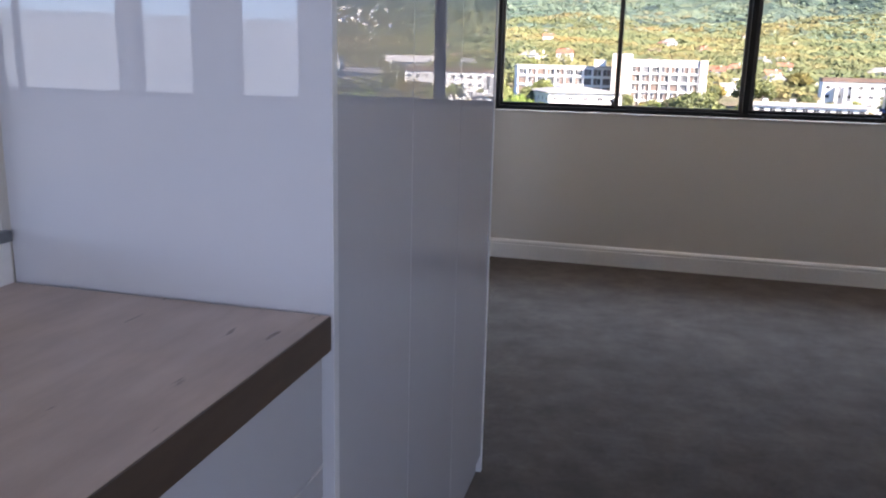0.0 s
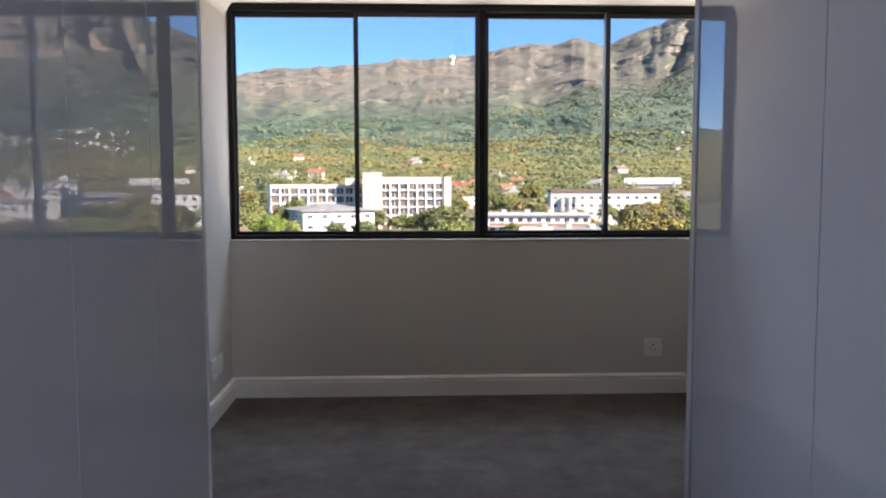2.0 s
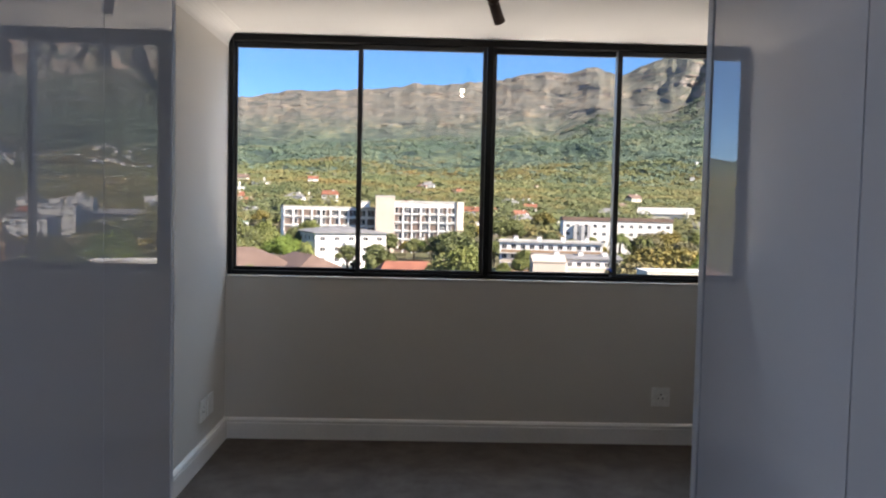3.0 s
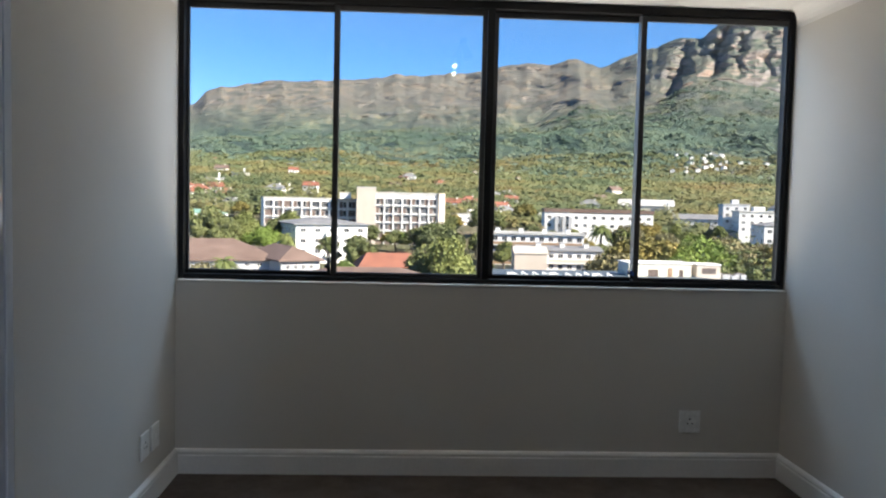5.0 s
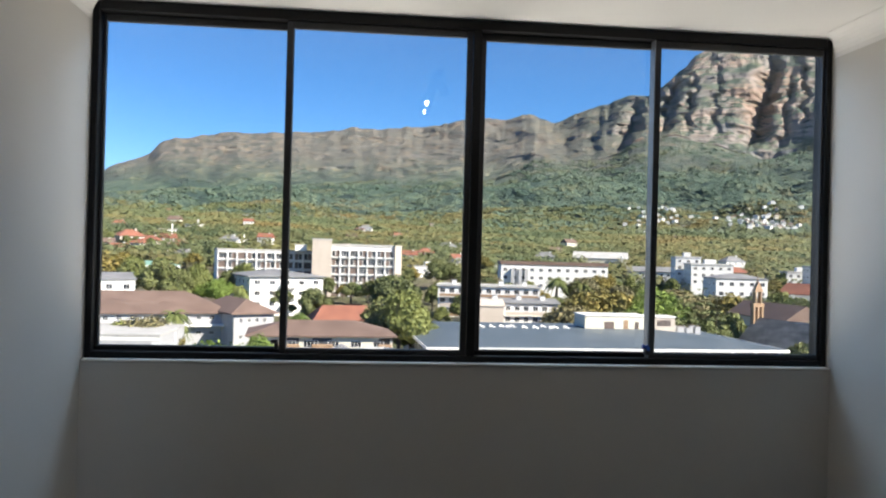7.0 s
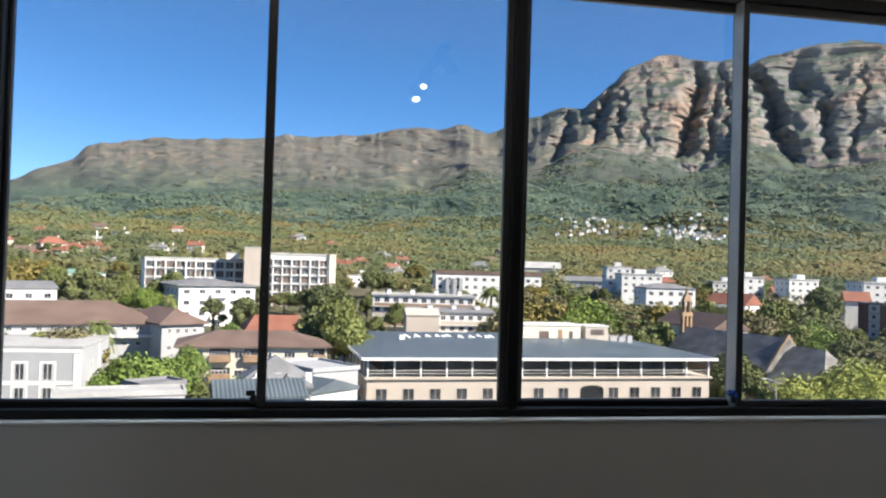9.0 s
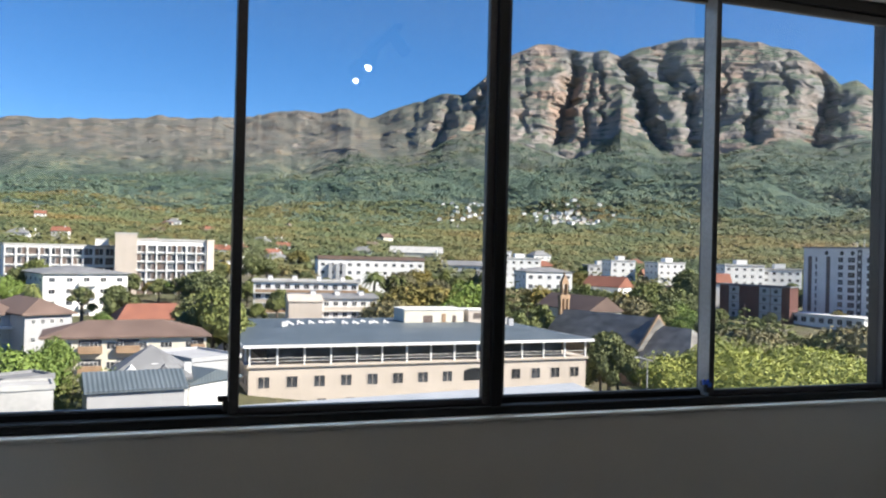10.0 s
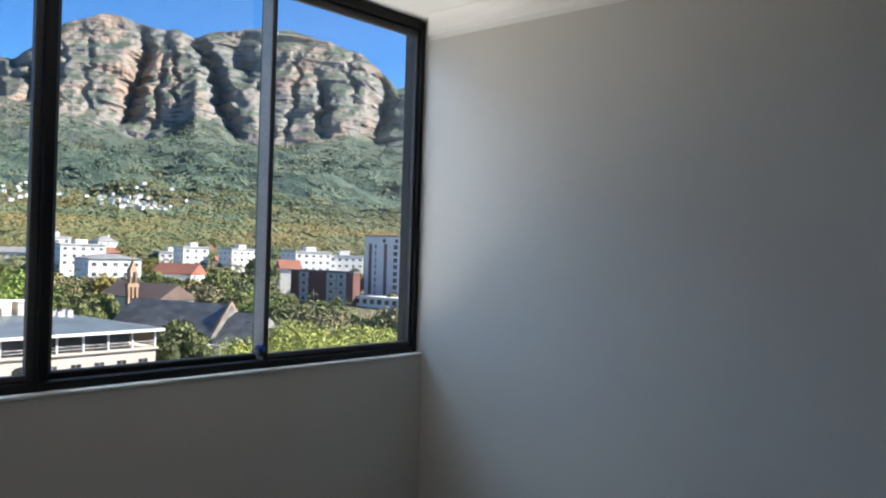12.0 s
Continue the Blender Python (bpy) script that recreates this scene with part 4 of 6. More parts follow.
for k in range(8):
    o = on_office("roof_fan", 46.5 + (k % 4) * 1.7, 20 + 2.0 * (k // 4), "small grey rooftop air-conditioning unit", "air conditioner", "rooftop fans")
    box("casing", -0.5, 0.5, -0.4, 0.4, -0.6, 0.75 + 0.2 * (k % 2), M_GREYWHITE, o)
    bm = bmesh.new()
    add_tube(bm, (0, 0, 0.76 + 0.2 * (k % 2)), (0, 0, 0.95 + 0.2 * (k % 2)), 0.32, 0.32, 10)
    part("fan", bm, M_TERRA, o)

# ribbed light roof close below
def sheet_roof(name, b1, r1, b2, r2, depth, z, material, label, rise=0.6, drop=6):
    p, q = Vector(spot_at(b1, r1)), Vector(spot_at(b2, r2))
    w = (q - p).length
    t = thing(name, p.x, p.y, z - drop, label, "building", rz=math.degrees(math.atan2(q.y - p.y, q.x - p.x)))
    bm = bmesh.new()
    vs = [bm.verts.new(c) for c in ((0, -depth, drop - rise), (w, -depth, drop - rise), (w, 0, drop), (0, 0, drop), (0, -depth, drop - rise - 0.15), (w, -depth, drop - rise - 0.15), (w, 0, drop - 0.15), (0, 0, drop - 0.15))]
    for f in ((0, 1, 2, 3), (7, 6, 5, 4), (0, 4, 5, 1), (1, 5, 6, 2), (2, 6, 7, 3), (3, 7, 4, 0)):
        bm.faces.new([vs[i] for i in f])
    part("roof", bm, material, t)
    box("wall", 0.3, w - 0.3, -depth + 0.3, -0.3, -8, drop - rise - 0.2, M_GREYWHITE, t)
    return t


sheet_roof("low_hall", -9.0, 64, 27.8, 80.5, 12, -11.0, M_ROOF_LIGHT, "low hall with a light grey ribbed metal roof", 1.2)

# grey and white painted building near by
t, w, h = building("painted_building", -23.6, 119, -13.3, 112, 15, -22, -10.5, M_GREYWHITE, M_CONCRETE, "flat", 0.12, "grey building with white bands around tall windows and corners", over=0.12, thick=0.14)
for z in (h - 3.0, h - 6.0):
    window_row(t, "f", w, 15, 6, z, 1.15, 2.1, 1.6, w - 4.0, M_WHITEWASH, 1)
    window_row(t, "r", w, 15, 3, z, 0.9, 1.9, 5.0, 13.0, M_WHITEWASH)
    for k in range(6):
        x = 1.6 + (w - 5.6) * k / 5
        box("surround", x - 0.95, x + 0.95, -0.05, 0.02, z + 1.08, z + 1.30, M_WHITEWASH, t, "white window surround")
        for sx in (-0.85, 0.85):
            box("surround", x + sx - 0.13, x + sx + 0.13, -0.05, 0.02, z - 1.1, z + 1.08, M_WHITEWASH, t, "white window surround")
for x in (0.5, w * 0.5, w - 0.5):
    box("band", x - 0.5, x + 0.5, -0.07, 0.1, 0.1, h - 0.7, M_WHITEWASH, t, "white painted pilaster")
for z in (h - 0.35, h - 4.4, h - 7.6):
    box("band", 0.0, w, -0.045, 0.1, z - 0.25, z + 0.25, M_WHITEWASH, t, "white painted string course")
box("downpipe", w, w + 0.12, 9.0, 9.12, 0.5, h - 0.3, M_WHITEWASH, t, "white downpipe")

t, w, h = building("flat_roof_hall", -14.9, 66, -6.9, 66, 3, -18.7, -9.25, M_CONCRETE, M_CONCRETE, "flat", 0.12, "low concrete hall with a flat weathered roof", over=0.1)
t, w, h = building("service_annex", -9.7, 72, -6.9, 74, 3, -18.8, -9.7, M_GREYWHITE, M_ROOF_GREY, "flat", 0.2, "low annex with a faded grey flat roof", over=0.1)
# house group with grey roofs and gables
t, w, h = building("grey_roof_house", -4.9, 80, 1.1, 81, 6, -19, -12.1, M_GREYWHITE, M_ROOF_BLUE, "gable", 1.3, "low house with a dark blue-grey metal roof", "house", over=0.3)
t, w, h = building("gable_house", -3.4, 89, 1.3, 89, 8, -19, -12.4, M_WHITEWASH, M_ROOF_GREY, "hip", 2.9, "white house with a steep grey hip roof and gables", "house", over=0.5)
for gx in (1.7, 5.0):
    bm = bmesh.new()
    vs = [bm.verts.new(c) for c in ((gx - 1.6, -0.9, h), (gx + 1.6, -0.9, h), (gx, -0.9, h + 1.5), (gx - 1.6, 3, h), (gx + 1.6, 3, h), (gx, 3, h + 1.5))]
    for f in ((0, 1, 2), (0, 2, 5, 3), (2, 1, 4, 5), (5, 4, 3), (0, 3, 4, 1)):
        bm.faces.new([vs[i] for i in f])
    part("gable", bm, M_WHITEWASH if gx < 3 else M_ROOF_GREY, t, "small front gable")
    box("chimney", gx + 2.0, gx + 2.7, 1.2, 1.9, h + 0.1, h + 1.5, M_WHITEWASH, t, "squat chimney stack")
t, w, h = building("white_shed", 1.5, 91, 4.6, 96, 8, -21, -13.4, M_WHITEWASH, M_ROOF_BLUE, "gable", 1.1, "white shed with a dark sheet roof in shade", "house", over=0.3)
t, w, h = building("grey_flat_house", 1.6, 108, 4.7, 112, 10, -20, -13.3, M_GREYWHITE, M_GREYWHITE, "flat", 0.3, "plain grey flat-roofed outbuilding", over=0.2)

# two-storey block with a brown hip roof and balconies
t, w, h = building("brown_roof_flats", -7.4, 126, 2.5, 127, 11, -19.5, -12, M_YELLOWISH, M_ROOF_BROWN, "hip", 1.9, "pale yellow two-storey flats with a brown hip roof and balconies", "apartment building", over=0.7)
for z in (h - 1.1, h - 3.9):
    window_row(t, "f", w, 11, 3, z, 2.3, 1.1, w * 0.11, w * 0.42, M_WHITEWASH, 3)
    window_row(t, "f", w, 11, 3, z, 1.7, 1.0, w * 0.58, w * 0.90, M_WHITEWASH, 2)
    for fx in (0.27, 0.50, 0.97):
        box("balcony", w * fx - 1.6, w * fx + (1.6 if fx < 0.9 else 0.4), -0.9, 0, z - 1.0, z - 0.05, M_OCHRE, t, "reddish balcony front")
        # flat dark panel in place of a hollow: the balcony's shade is painted
        box("recess", w * fx - 1.5, w * fx + (1.5 if fx < 0.9 else 0.3), -0.04, 0.1, z - 0.04, z + 0.9, M_PANE, t, "flat dark panel painted as balcony shade")
# long hostel-like building with a brown hip roof
t, w, h = building("long_brown_roof_block", -21.3, 158, -8.7, 158, 16, -20, -11.1, M_GREYWHITE, M_ROOF_BROWN, "hip", 3.6, "long light grey block with a brown hipped roof", "apartment building", over=0.6)
for z in (h - 0.7, h - 3.5):
    window_row(t, "f", w, 16, 15, z, 1.0, 0.8, None, None, M_WHITEWASH)
box("gallery", 0, w, -1.4, -0.004, h - 2.3, h - 1.9, M_WHITEWASH, t, "white gallery slab")
t, w, h = building("brown_roof_wing", -8.5, 152, -5.8, 155, 18, -20, -10.8, M_GREYWHITE, M_ROOF_BROWN, "hip", 2.4, "light grey projecting wing with a brown hipped roof", "apartment building", over=0.7)
for z in (h - 1.1, h - 4.1):
    window_row(t, "f", w, 18, 4, z, 0.8, 0.9, 1.4, w - 1.8, M_WHITEWASH)
# white block, four storeys, grey hip roof
t, w, h = building("white_hip_roof_flats", -7.5, 222, -2.5, 228, 22, -19, -6.2, M_WHITEWASH, M_ROOF_GREY, "hip", 1.7, "white four-storey flats with a shallow grey hip roof", "apartment building", over=0.7)
for k in range(4):
    window_row(t, "f", w, 22, 5, h - 1.5 - 2.9 * k, 1.6, 1.2, None, None, M_WHITEWASH)
    window_row(t, "l", w, 22, 5, h - 1.5 - 2.9 * k, 1.3, 1.2, None, None, M_WHITEWASH)
    box("balcony", w * 0.4, w * 0.62, -1.2, 0, h - 3.0 - 2.9 * k, h - 2.1 - 2.9 * k, M_WHITEWASH, t, "white balcony front")
# large white modern flats with brown panels
t, w, h = building("modern_flats", -9.7, 292, -3.3, 296, 16, -16, 0.5, M_WHITEWASH, M_CONCRETE, "flat", 0.4, "long white modern flats with a grid of windows and brown panels", "apartment building", over=0.2)


def facade_grid(t, w, h, cols, floors, top, step, seed):
    """Bays between white piers: in each a window and, beside it, a brown or grey panel, under a thin balcony slab."""
    rnd = random.Random(seed)
    cw = w / cols
    wide, slim = pane_mesh(cw * 0.78, 2.2, M_WHITEWASH, 2), pane_mesh(cw * 0.38, 2.2, M_WHITEWASH, 0)
    panels = []
    for width in (0.38, 0.78):
        bm = bmesh.new()
        add_box(bm, -cw * width / 2, cw * width / 2, -0.06, 0.02, -1.1, 1.1)
        me = bpy.data.meshes.new("panel")
        bm.to_mesh(me)
        bm.free()
        me.materials.append(M_TERRA)
        panels.append(me)
    for f in range(floors):
        z = h - top - step * f
        for c in range(cols):
            kind = rnd.random()
            if kind < 0.22:
                link_copy("window", wide, t, pose((c + 0.5) * cw, 0, z))
            elif kind < 0.34:
                link_copy("panel", panels[1], t, pose((c + 0.5) * cw, -0.02, z))
            else:
                side = 0.2 if rnd.random() < 0.5 else -0.2
                link_copy("window", slim, t, pose((c + 0.5 + side) * cw, 0, z))
                link_copy("panel", panels[0], t, pose((c + 0.5 - side) * cw, -0.02, z))
        bm = bmesh.new()
        add_box(bm, 0, w, -0.7, -0.004, z - 1.45, z - 1.25)
        part("balcony_slab", bm, M_WHITEWASH, t)
    for c in range(cols + 1):
        bm = bmesh.new()
        add_box(bm, c * cw - 0.15 if c else 0, c * cw + 0.15 if c < cols else w, -0.68, -0.004, h - top - step * floors + 1.7, h - top + 1.2)
        part("pier", bm, M_WHITEWASH, t)


facade_grid(t, w, h, 10, 5, 1.7, 3.1, 1)
t, w, h = building("modern_flats_wing", -2, 288, 2.4, 291, 18, -16, 3, M_WHITEWASH, M_CONCRETE, "flat", 0.5, "taller wing of white modern flats with brown panels", "apartment building", over=0.2)
facade_grid(t, w, h, 7, 6, 2.6, 3.0, 2)
t, w, h = building("stair_tower", -3.3, 286, -1.95, 286, 10, -16, 5, M_CREAM, M_CONCRETE, "flat", 0.2, "blank cream stair tower between two blocks of flats", "tower", over=0.1)
t, w, h = building("end_frame", 2.5, 290, 2.95, 292, 10, -16, 3.3, M_CREAM, M_CREAM, "flat", 0.2, "cream end bay with an open roof frame", "building", over=0.1)
t, w, h = building("roof_studio", -4.5, 290, -3.7, 290, 5, 0.9, 3, M_WHITEWASH, M_CONCRETE, "flat", 0.1, "small white studio on the flats' roof", "plant room", over=0.1)
# red roof houses and others
t, w, h = building("red_roof_hall", -2.9, 176, 1.45, 178, 12, -18, -13.8, M_WHITEWASH, M_ROOF_RED, "hip", 2.7, "low house with a weathered red hip roof", "house", over=0.7, hip=2.6)
# white terraces with balconies
t, w, h = building("white_terrace", 5.6, 232, 12.8, 232, 12, -19, -7.9, M_WHITEWASH, M_CONCRETE, "flat", 0.3, "white two-storey terrace with reddish balcony fronts", "apartment building", over=0.5)
for k in range(3):
    window_row(t, "f", w, 12, 11, h - 1.2 - 2.8 * k, 1.5, 1.4, None, None, M_WHITEWASH)
    box("balcony", 0.5, w - 0.5, -1.2, -1.05, h - 2.9 - 2.8 * k, h - 2.1 - 2.8 * k, M_CREAM if k % 2 else M_OCHRE, t, "balcony parapet")
    box("balcony_slab", 0.5, w - 0.5, -1.2, 0, h - 3.1 - 2.8 * k, h - 2.92 - 2.8 * k, M_WHITEWASH, t)
t, w, h = building("cream_terrace", 8.3, 200, 14.1, 204, 11, -19.5, -10.6, M_WHITEWASH, M_ROOF_GREY, "gable", 0.9, "white and cream terrace with a shallow grey roof", "apartment building", over=0.5)
for k in range(2):
    window_row(t, "f", w, 11, 9, h - 1.2 - 2.7 * k, 1.3, 1.2, None, None, M_WHITEWASH)
    box("balcony", w * 0.35, w - 0.5, -1.0, -0.85, h - 2.8 - 2.7 * k, h - 2.0 - 2.7 * k, M_CREAM, t, "cream balcony parapet")
t, w, h = building("cream_stair_house", 8, 193, 10.3, 194, 7, -19, -11, M_CREAM, M_CREAM, "gable", 1.4, "cream gabled house in front of a terrace", "house", over=0.2)
for name, b1, r1, b2, r2, z, count in (("chimney_stack", 5.9, 236, 12.5, 236, -7.6, 4), ("chimney_stack", 8.8, 204, 13.8, 207, -10.2, 3)):
    for k in range(count):
        f = (k + 0.5) / count
        x, y = spot_at(b1 + (b2 - b1) * f, r1 + (r2 - r1) * f)
        c = thing(name, x, y, z, "short white chimney stack with a dark cap on a terrace roof", "chimney", "terrace chimneys")
        box("stack", -0.6, 0.6, -0.5, 0.5, -0.6, 1.3, M_WHITEWASH, c)
        box("cap", -0.7, 0.7, -0.6, 0.6, 1.305, 1.5, M_ROOF_GREY, c)
# white block with a red-brown band roof
t, w, h = building("red_band_block", 10, 330, 17.4, 336, 18, -18, -2.4, M_WHITEWASH, M_ROOF_BROWN, "flat", 0.2, "white block with a red-brown band along its top", "building", over=0.3, thick=1.2)
for k in range(3):
    window_row(t, "f", w, 18, 12, h - 2.0 - 3.2 * k, 1.6, 1.4, None, None, M_WHITEWASH)
for x in (4, 7, 9.5):
    box("pipe_tower", x, x + 1.4, -1.6, -0.01, 2, h - 1.6, M_GREYWHITE, t, "grey service shaft")
t, w, h = building("warehouse", 15, 520, 18.7, 520, 26, -8, 0.7, M_YELLOWISH, M_CONCRETE, "gable", 4.0, "pale warehouse with a wide light gabled roof", "warehouse", over=0.5)
t, w, h = building("long_low_school", 18.7, 430, 22.5, 430, 16, -11, -5.3, M_WHITEWASH, M_ROOF_GREY, "gable", 2.4, "long low white building with a grey roof", over=0.5)
window_row(t, "f", w, 16, 9, h - 1.6, 1.4, 1.3)
for b1, r1, b2, r2, d, z1, hasr, lab in (
        (21.9, 400, 23.55, 402, 14, 2.3, "flat", "white cubic building with roof structures"),
        (22.93, 385, 25.61, 390, 14, -0.8, "flat", "stepped white building behind conifers"),
        (24.58, 268, 27.78, 274, 12, -4.3, "hip", "white two-storey block with a low grey roof"),
        (28.91, 420, 30.75, 424, 12, -3.5, "flat", "low grey-blue block beside a white one"),
        (30.44, 405, 32.08, 410, 12, -0.7, "flat", "white cube-like block with a roof box"),
        (33.61, 400, 35.34, 408, 12, -1.1, "flat", "white-grey block with a roof box"),
        (37.9, 372, 40.35, 380, 16, -1.2, "flat", "white modern building with roof cubes behind brick flats"),
        (40.25, 385, 42.6, 390, 16, -2.6, "flat", "cream modern building with open terraces"),
        (3.8, 385, 6.45, 390, 12, -5.4, "flat", "dark-windowed low building between trees"),
        (-15.2, 330, -12.1, 335, 14, -6.1, "hip", "low white house with a green roof"),
        (-19.2, 205, -14.9, 207, 14, -6.9, "gable", "white long house with a pale roof")):
    t, w, h = building("white_block", b1, r1, b2, r2, d, -20, z1, M_WHITEWASH, M_GREENROOF if "green" in lab else M_CONCRETE if hasr == "flat" else M_ROOF_GREY, hasr, 0.4 if hasr == "flat" else 1.4, lab, over=0.3)
    for k in range(3):
        window_row(t, "f", w, d, max(2, int(w / 3.2)), h - 1.6 - 3.0 * k, 1.5, 1.3, None, None, M_WHITEWASH)
        window_row(t, "l", w, d, 3, h - 1.6 - 3.0 * k, 1.2, 1.2, None, None, M_WHITEWASH)
    if hasr == "flat" and w > 8:
        box("roof_box", w * 0.35, w * 0.62, 2, 6, h + 0.2, h + 2.6, M_WHITEWASH, t, "white box on the roof")

# the church: long slate nave, lower chancel with an apse, bell gable
t, w, h = building("church", 25.95, 197, 32.3, 177, 12, -26, -18.4, M_OCHRE, M_SLATE, "gable", 6.6, "old stone church with a mottled dark slate roof", "church", over=0.5)
ch = t
part("chancel_wall", (lambda bm: (add_box(bm, w, w + 12, 0.8, 11.2, 0, h - 0.6), bm)[1])(bmesh.new()), M_OCHRE, t)
rf = part("chancel_roof", roof_mesh(14.5, 10.4, 5.6, "hip", 0.5, 0.2, 4.0), M_SLATE, t)
rf.matrix_basis = pose(w + 0.02 - 2.0, 0.8, h - 0.55)
bm = bmesh.new()
for s in (1, -1):
    vs = [bm.verts.new(c) for c in ((w - 0.3, 6, h + 7.6), (w + 0.4, 6, h + 7.6), (w + 0.4, 6 - s * 7.0, h - 0.4), (w - 0.3, 6 - s * 7.0, h - 0.4), (w - 0.3, 6, h + 6.7), (w + 0.4, 6, h + 6.7), (w + 0.4, 6 - s * 7.0, h - 1.2), (w - 0.3, 6 - s * 7.0, h - 1.2))]
    for f in ((0, 1, 2, 3), (7, 6, 5, 4), (0, 4, 5, 1), (2, 6, 7, 3), (1, 5, 6, 2), (3, 7, 4, 0)):
        bm.faces.new([vs[i] for i in f])
bmesh.ops.recalc_face_normals(bm, faces=bm.faces)
part("gable_coping", bm, M_OCHRE, t, "pale stone coping on the gable")
bm = bmesh.new()
for y in (4.0, 5.65, 7.3):
    add_box(bm, -0.5, 0.5, y, y + 0.7, h - 1, h + 9.5 if y != 5.65 else h + 9.5)
add_box(bm, -0.55, 0.55, 3.8, 8.2, h + 8.6, h + 9.4)
add_box(bm, -0.5, 0.5, 4.7, 5.1, h + 9.4, h + 12)
add_box(bm, -0.5, 0.5, 6.8, 7.2, h + 9.4, h + 12)
vs = [bm.verts.new(c) for c in ((-0.55, 4.2, h + 12), (0.55, 4.2, h + 12), (0.55, 7.8, h + 12), (-0.55, 7.8, h + 12), (-0.3, 6, h + 14.4), (0.3, 6, h + 14.4))]
for f in ((0, 3, 2, 1), (0, 1, 5, 4), (2, 3, 4, 5), (1, 2, 5), (3, 0, 4)):
    bm.faces.new([vs[i] for i in f])
add_box(bm, -0.08, 0.08, 5.92, 6.08, h + 14.2, h + 15.6)
bmesh.ops.transform(bm, matrix=Matrix.Translation((0, 6, 0)) @ Matrix.Diagonal((1, 0.74, 1.04, 1)) @ Matrix.Translation((0, -6, 0)), verts=bm.verts)
part("bell_gable", bm, M_OCHRE, t, "tall ochre bell gable with openings and a cross")
bm = bmesh.new()
add_box(bm, w - 1, w + 5.5, -5.5, 0.8, 0, h - 3.2)
part("porch_wall", bm, M_OCHRE, t)
rf = part("porch_roof", roof_mesh(6.5, 6.3, 3.2, "gable", 0.4, 0.15), M_SLATE, t)
rf.matrix_basis = pose(w - 1, -5.5, h - 3.15)
t, w, h = building("cream_gable_house", 25.41, 236, 29.01, 214, 10, -24.7, -13.07, M_YELLOWISH, M_ROOF_BROWN, "gable", 3.6, "cream house with a brown gabled roof behind the church", "house", over=0.4)
t, w, h = building("red_roof_cottage", 28.5, 290, 30.95, 282, 9, -21.3, -9.08, M_WHITEWASH, M_ROOF_RED, "gable", 3.4, "white cottage with a bright red gabled roof", "house", over=0.4)
t, w, h = building("red_tile_bungalow", 34.22, 330, 36.26, 330, 9, -20.7, -12.13, M_YELLOWISH, M_ROOF_BROWN, "gable", 2.6, "bungalow with a reddish tiled roof among trees", "house", over=0.4)
t, w, h = building("steep_gable_villa", 36.88, 340, 38.31, 342, 8, -20.8, -8.04, M_WHITEWASH, M_ROOF_RED, "gable", 3.6, "villa with steep gables and a red roof", "house", over=0.4)

# brick flats, tower block and its low annex, seen on their shaded sides
t, w, h = building("brick_flats", 37.6, 326, 41.9, 309, 5, -22, -8, M_BRICK, M_ROOF_GREY, "flat", 0.2, "dark red brick flats with grey balcony bays", "apartment building", over=0.5)
for k in range(4):
    for fx in (0.22, 0.66, 0.82):
        box("bay", w * fx - 2.1, w * fx + 2.1, -0.25, 0, h - 3.1 - 3.0 * k, h - 0.3 - 3.0 * k, M_GREYWHITE, t, "pale grey balcony bay")
        link_copy("window", pane_mesh(1.6, 1.5, M_GREYWHITE, 1), t, pose(w * fx, -0.27, h - 1.6 - 3.0 * k))
t, w, h = building("tower_block", 42.7, 345, 48.3, 318, 18, -23, 6.5, M_WHITEWASH, M_ROOF_GREY, "flat", 0.3, "tall pale grey tower block with dark window strips", "tower block", over=0.5)
for k in range(9):
    z = h - 4.2 - 2.75 * k
    for fx, ww in ((0.14, 0.9), (0.40, 2.2), (0.51, 3.0), (0.70, 3.2), (0.80, 2.2), (0.91, 2.6)):
        link_copy("window", pane_mesh(ww, 1.9, M_GREYWHITE, 1), t, pose(w * fx, 0, z))
for fx in (0.07, 0.27, 0.59):
    box("dark_strip", w * fx - 0.9, w * fx + (0.9 if fx < 0.5 else 1.0), -0.03, 0.0, 1.0, h - (0.4 if fx > 0.5 else 3), M_TERRA if fx < 0.5 else M_SASH, t, "dark vertical strip")
for fx in (0.25, 0.41, 0.52, 0.71):
    bm = bmesh.new()
    add_tube(bm, (w * fx, -0.05, h - 1.7), (w * fx, 0.05, h - 1.7), 0.85, 0.85, 16)
    part("round_window", bm, M_PANE, t, "round dark window")
for k in range(9):
    box("sign_bar", w * 0.59 - 0.45, w * 0.59 + 0.5, -0.06, -0.031, h - 2.4 - 2.9 * k, h - 1.4 - 2.9 * k, M_WHITEWASH, t, "pale block of a vertical sign")
for k in range(3):
    bm = bmesh.new()
    add_tube(bm, (w * (0.45 + 0.07 * k), 6, h), (w * (0.45 + 0.07 * k), 6, h + 2.8 + k % 2), 0.12, 0.08, 6)
    part("mast", bm, M_WHITEWASH, t, "thin roof mast")
t, w, h = building("tower_annex", 42, 312, 46.2, 296, 10, -22, -17, M_WHITEWASH, M_WHITEWASH, "flat", 0.2, "low white annex with a flat roof and canopies", over=0.6)
window_row(t, "f", w, 10, 8, h - 1.6, 2.0, 1.8, None, None, M_GREYWHITE)


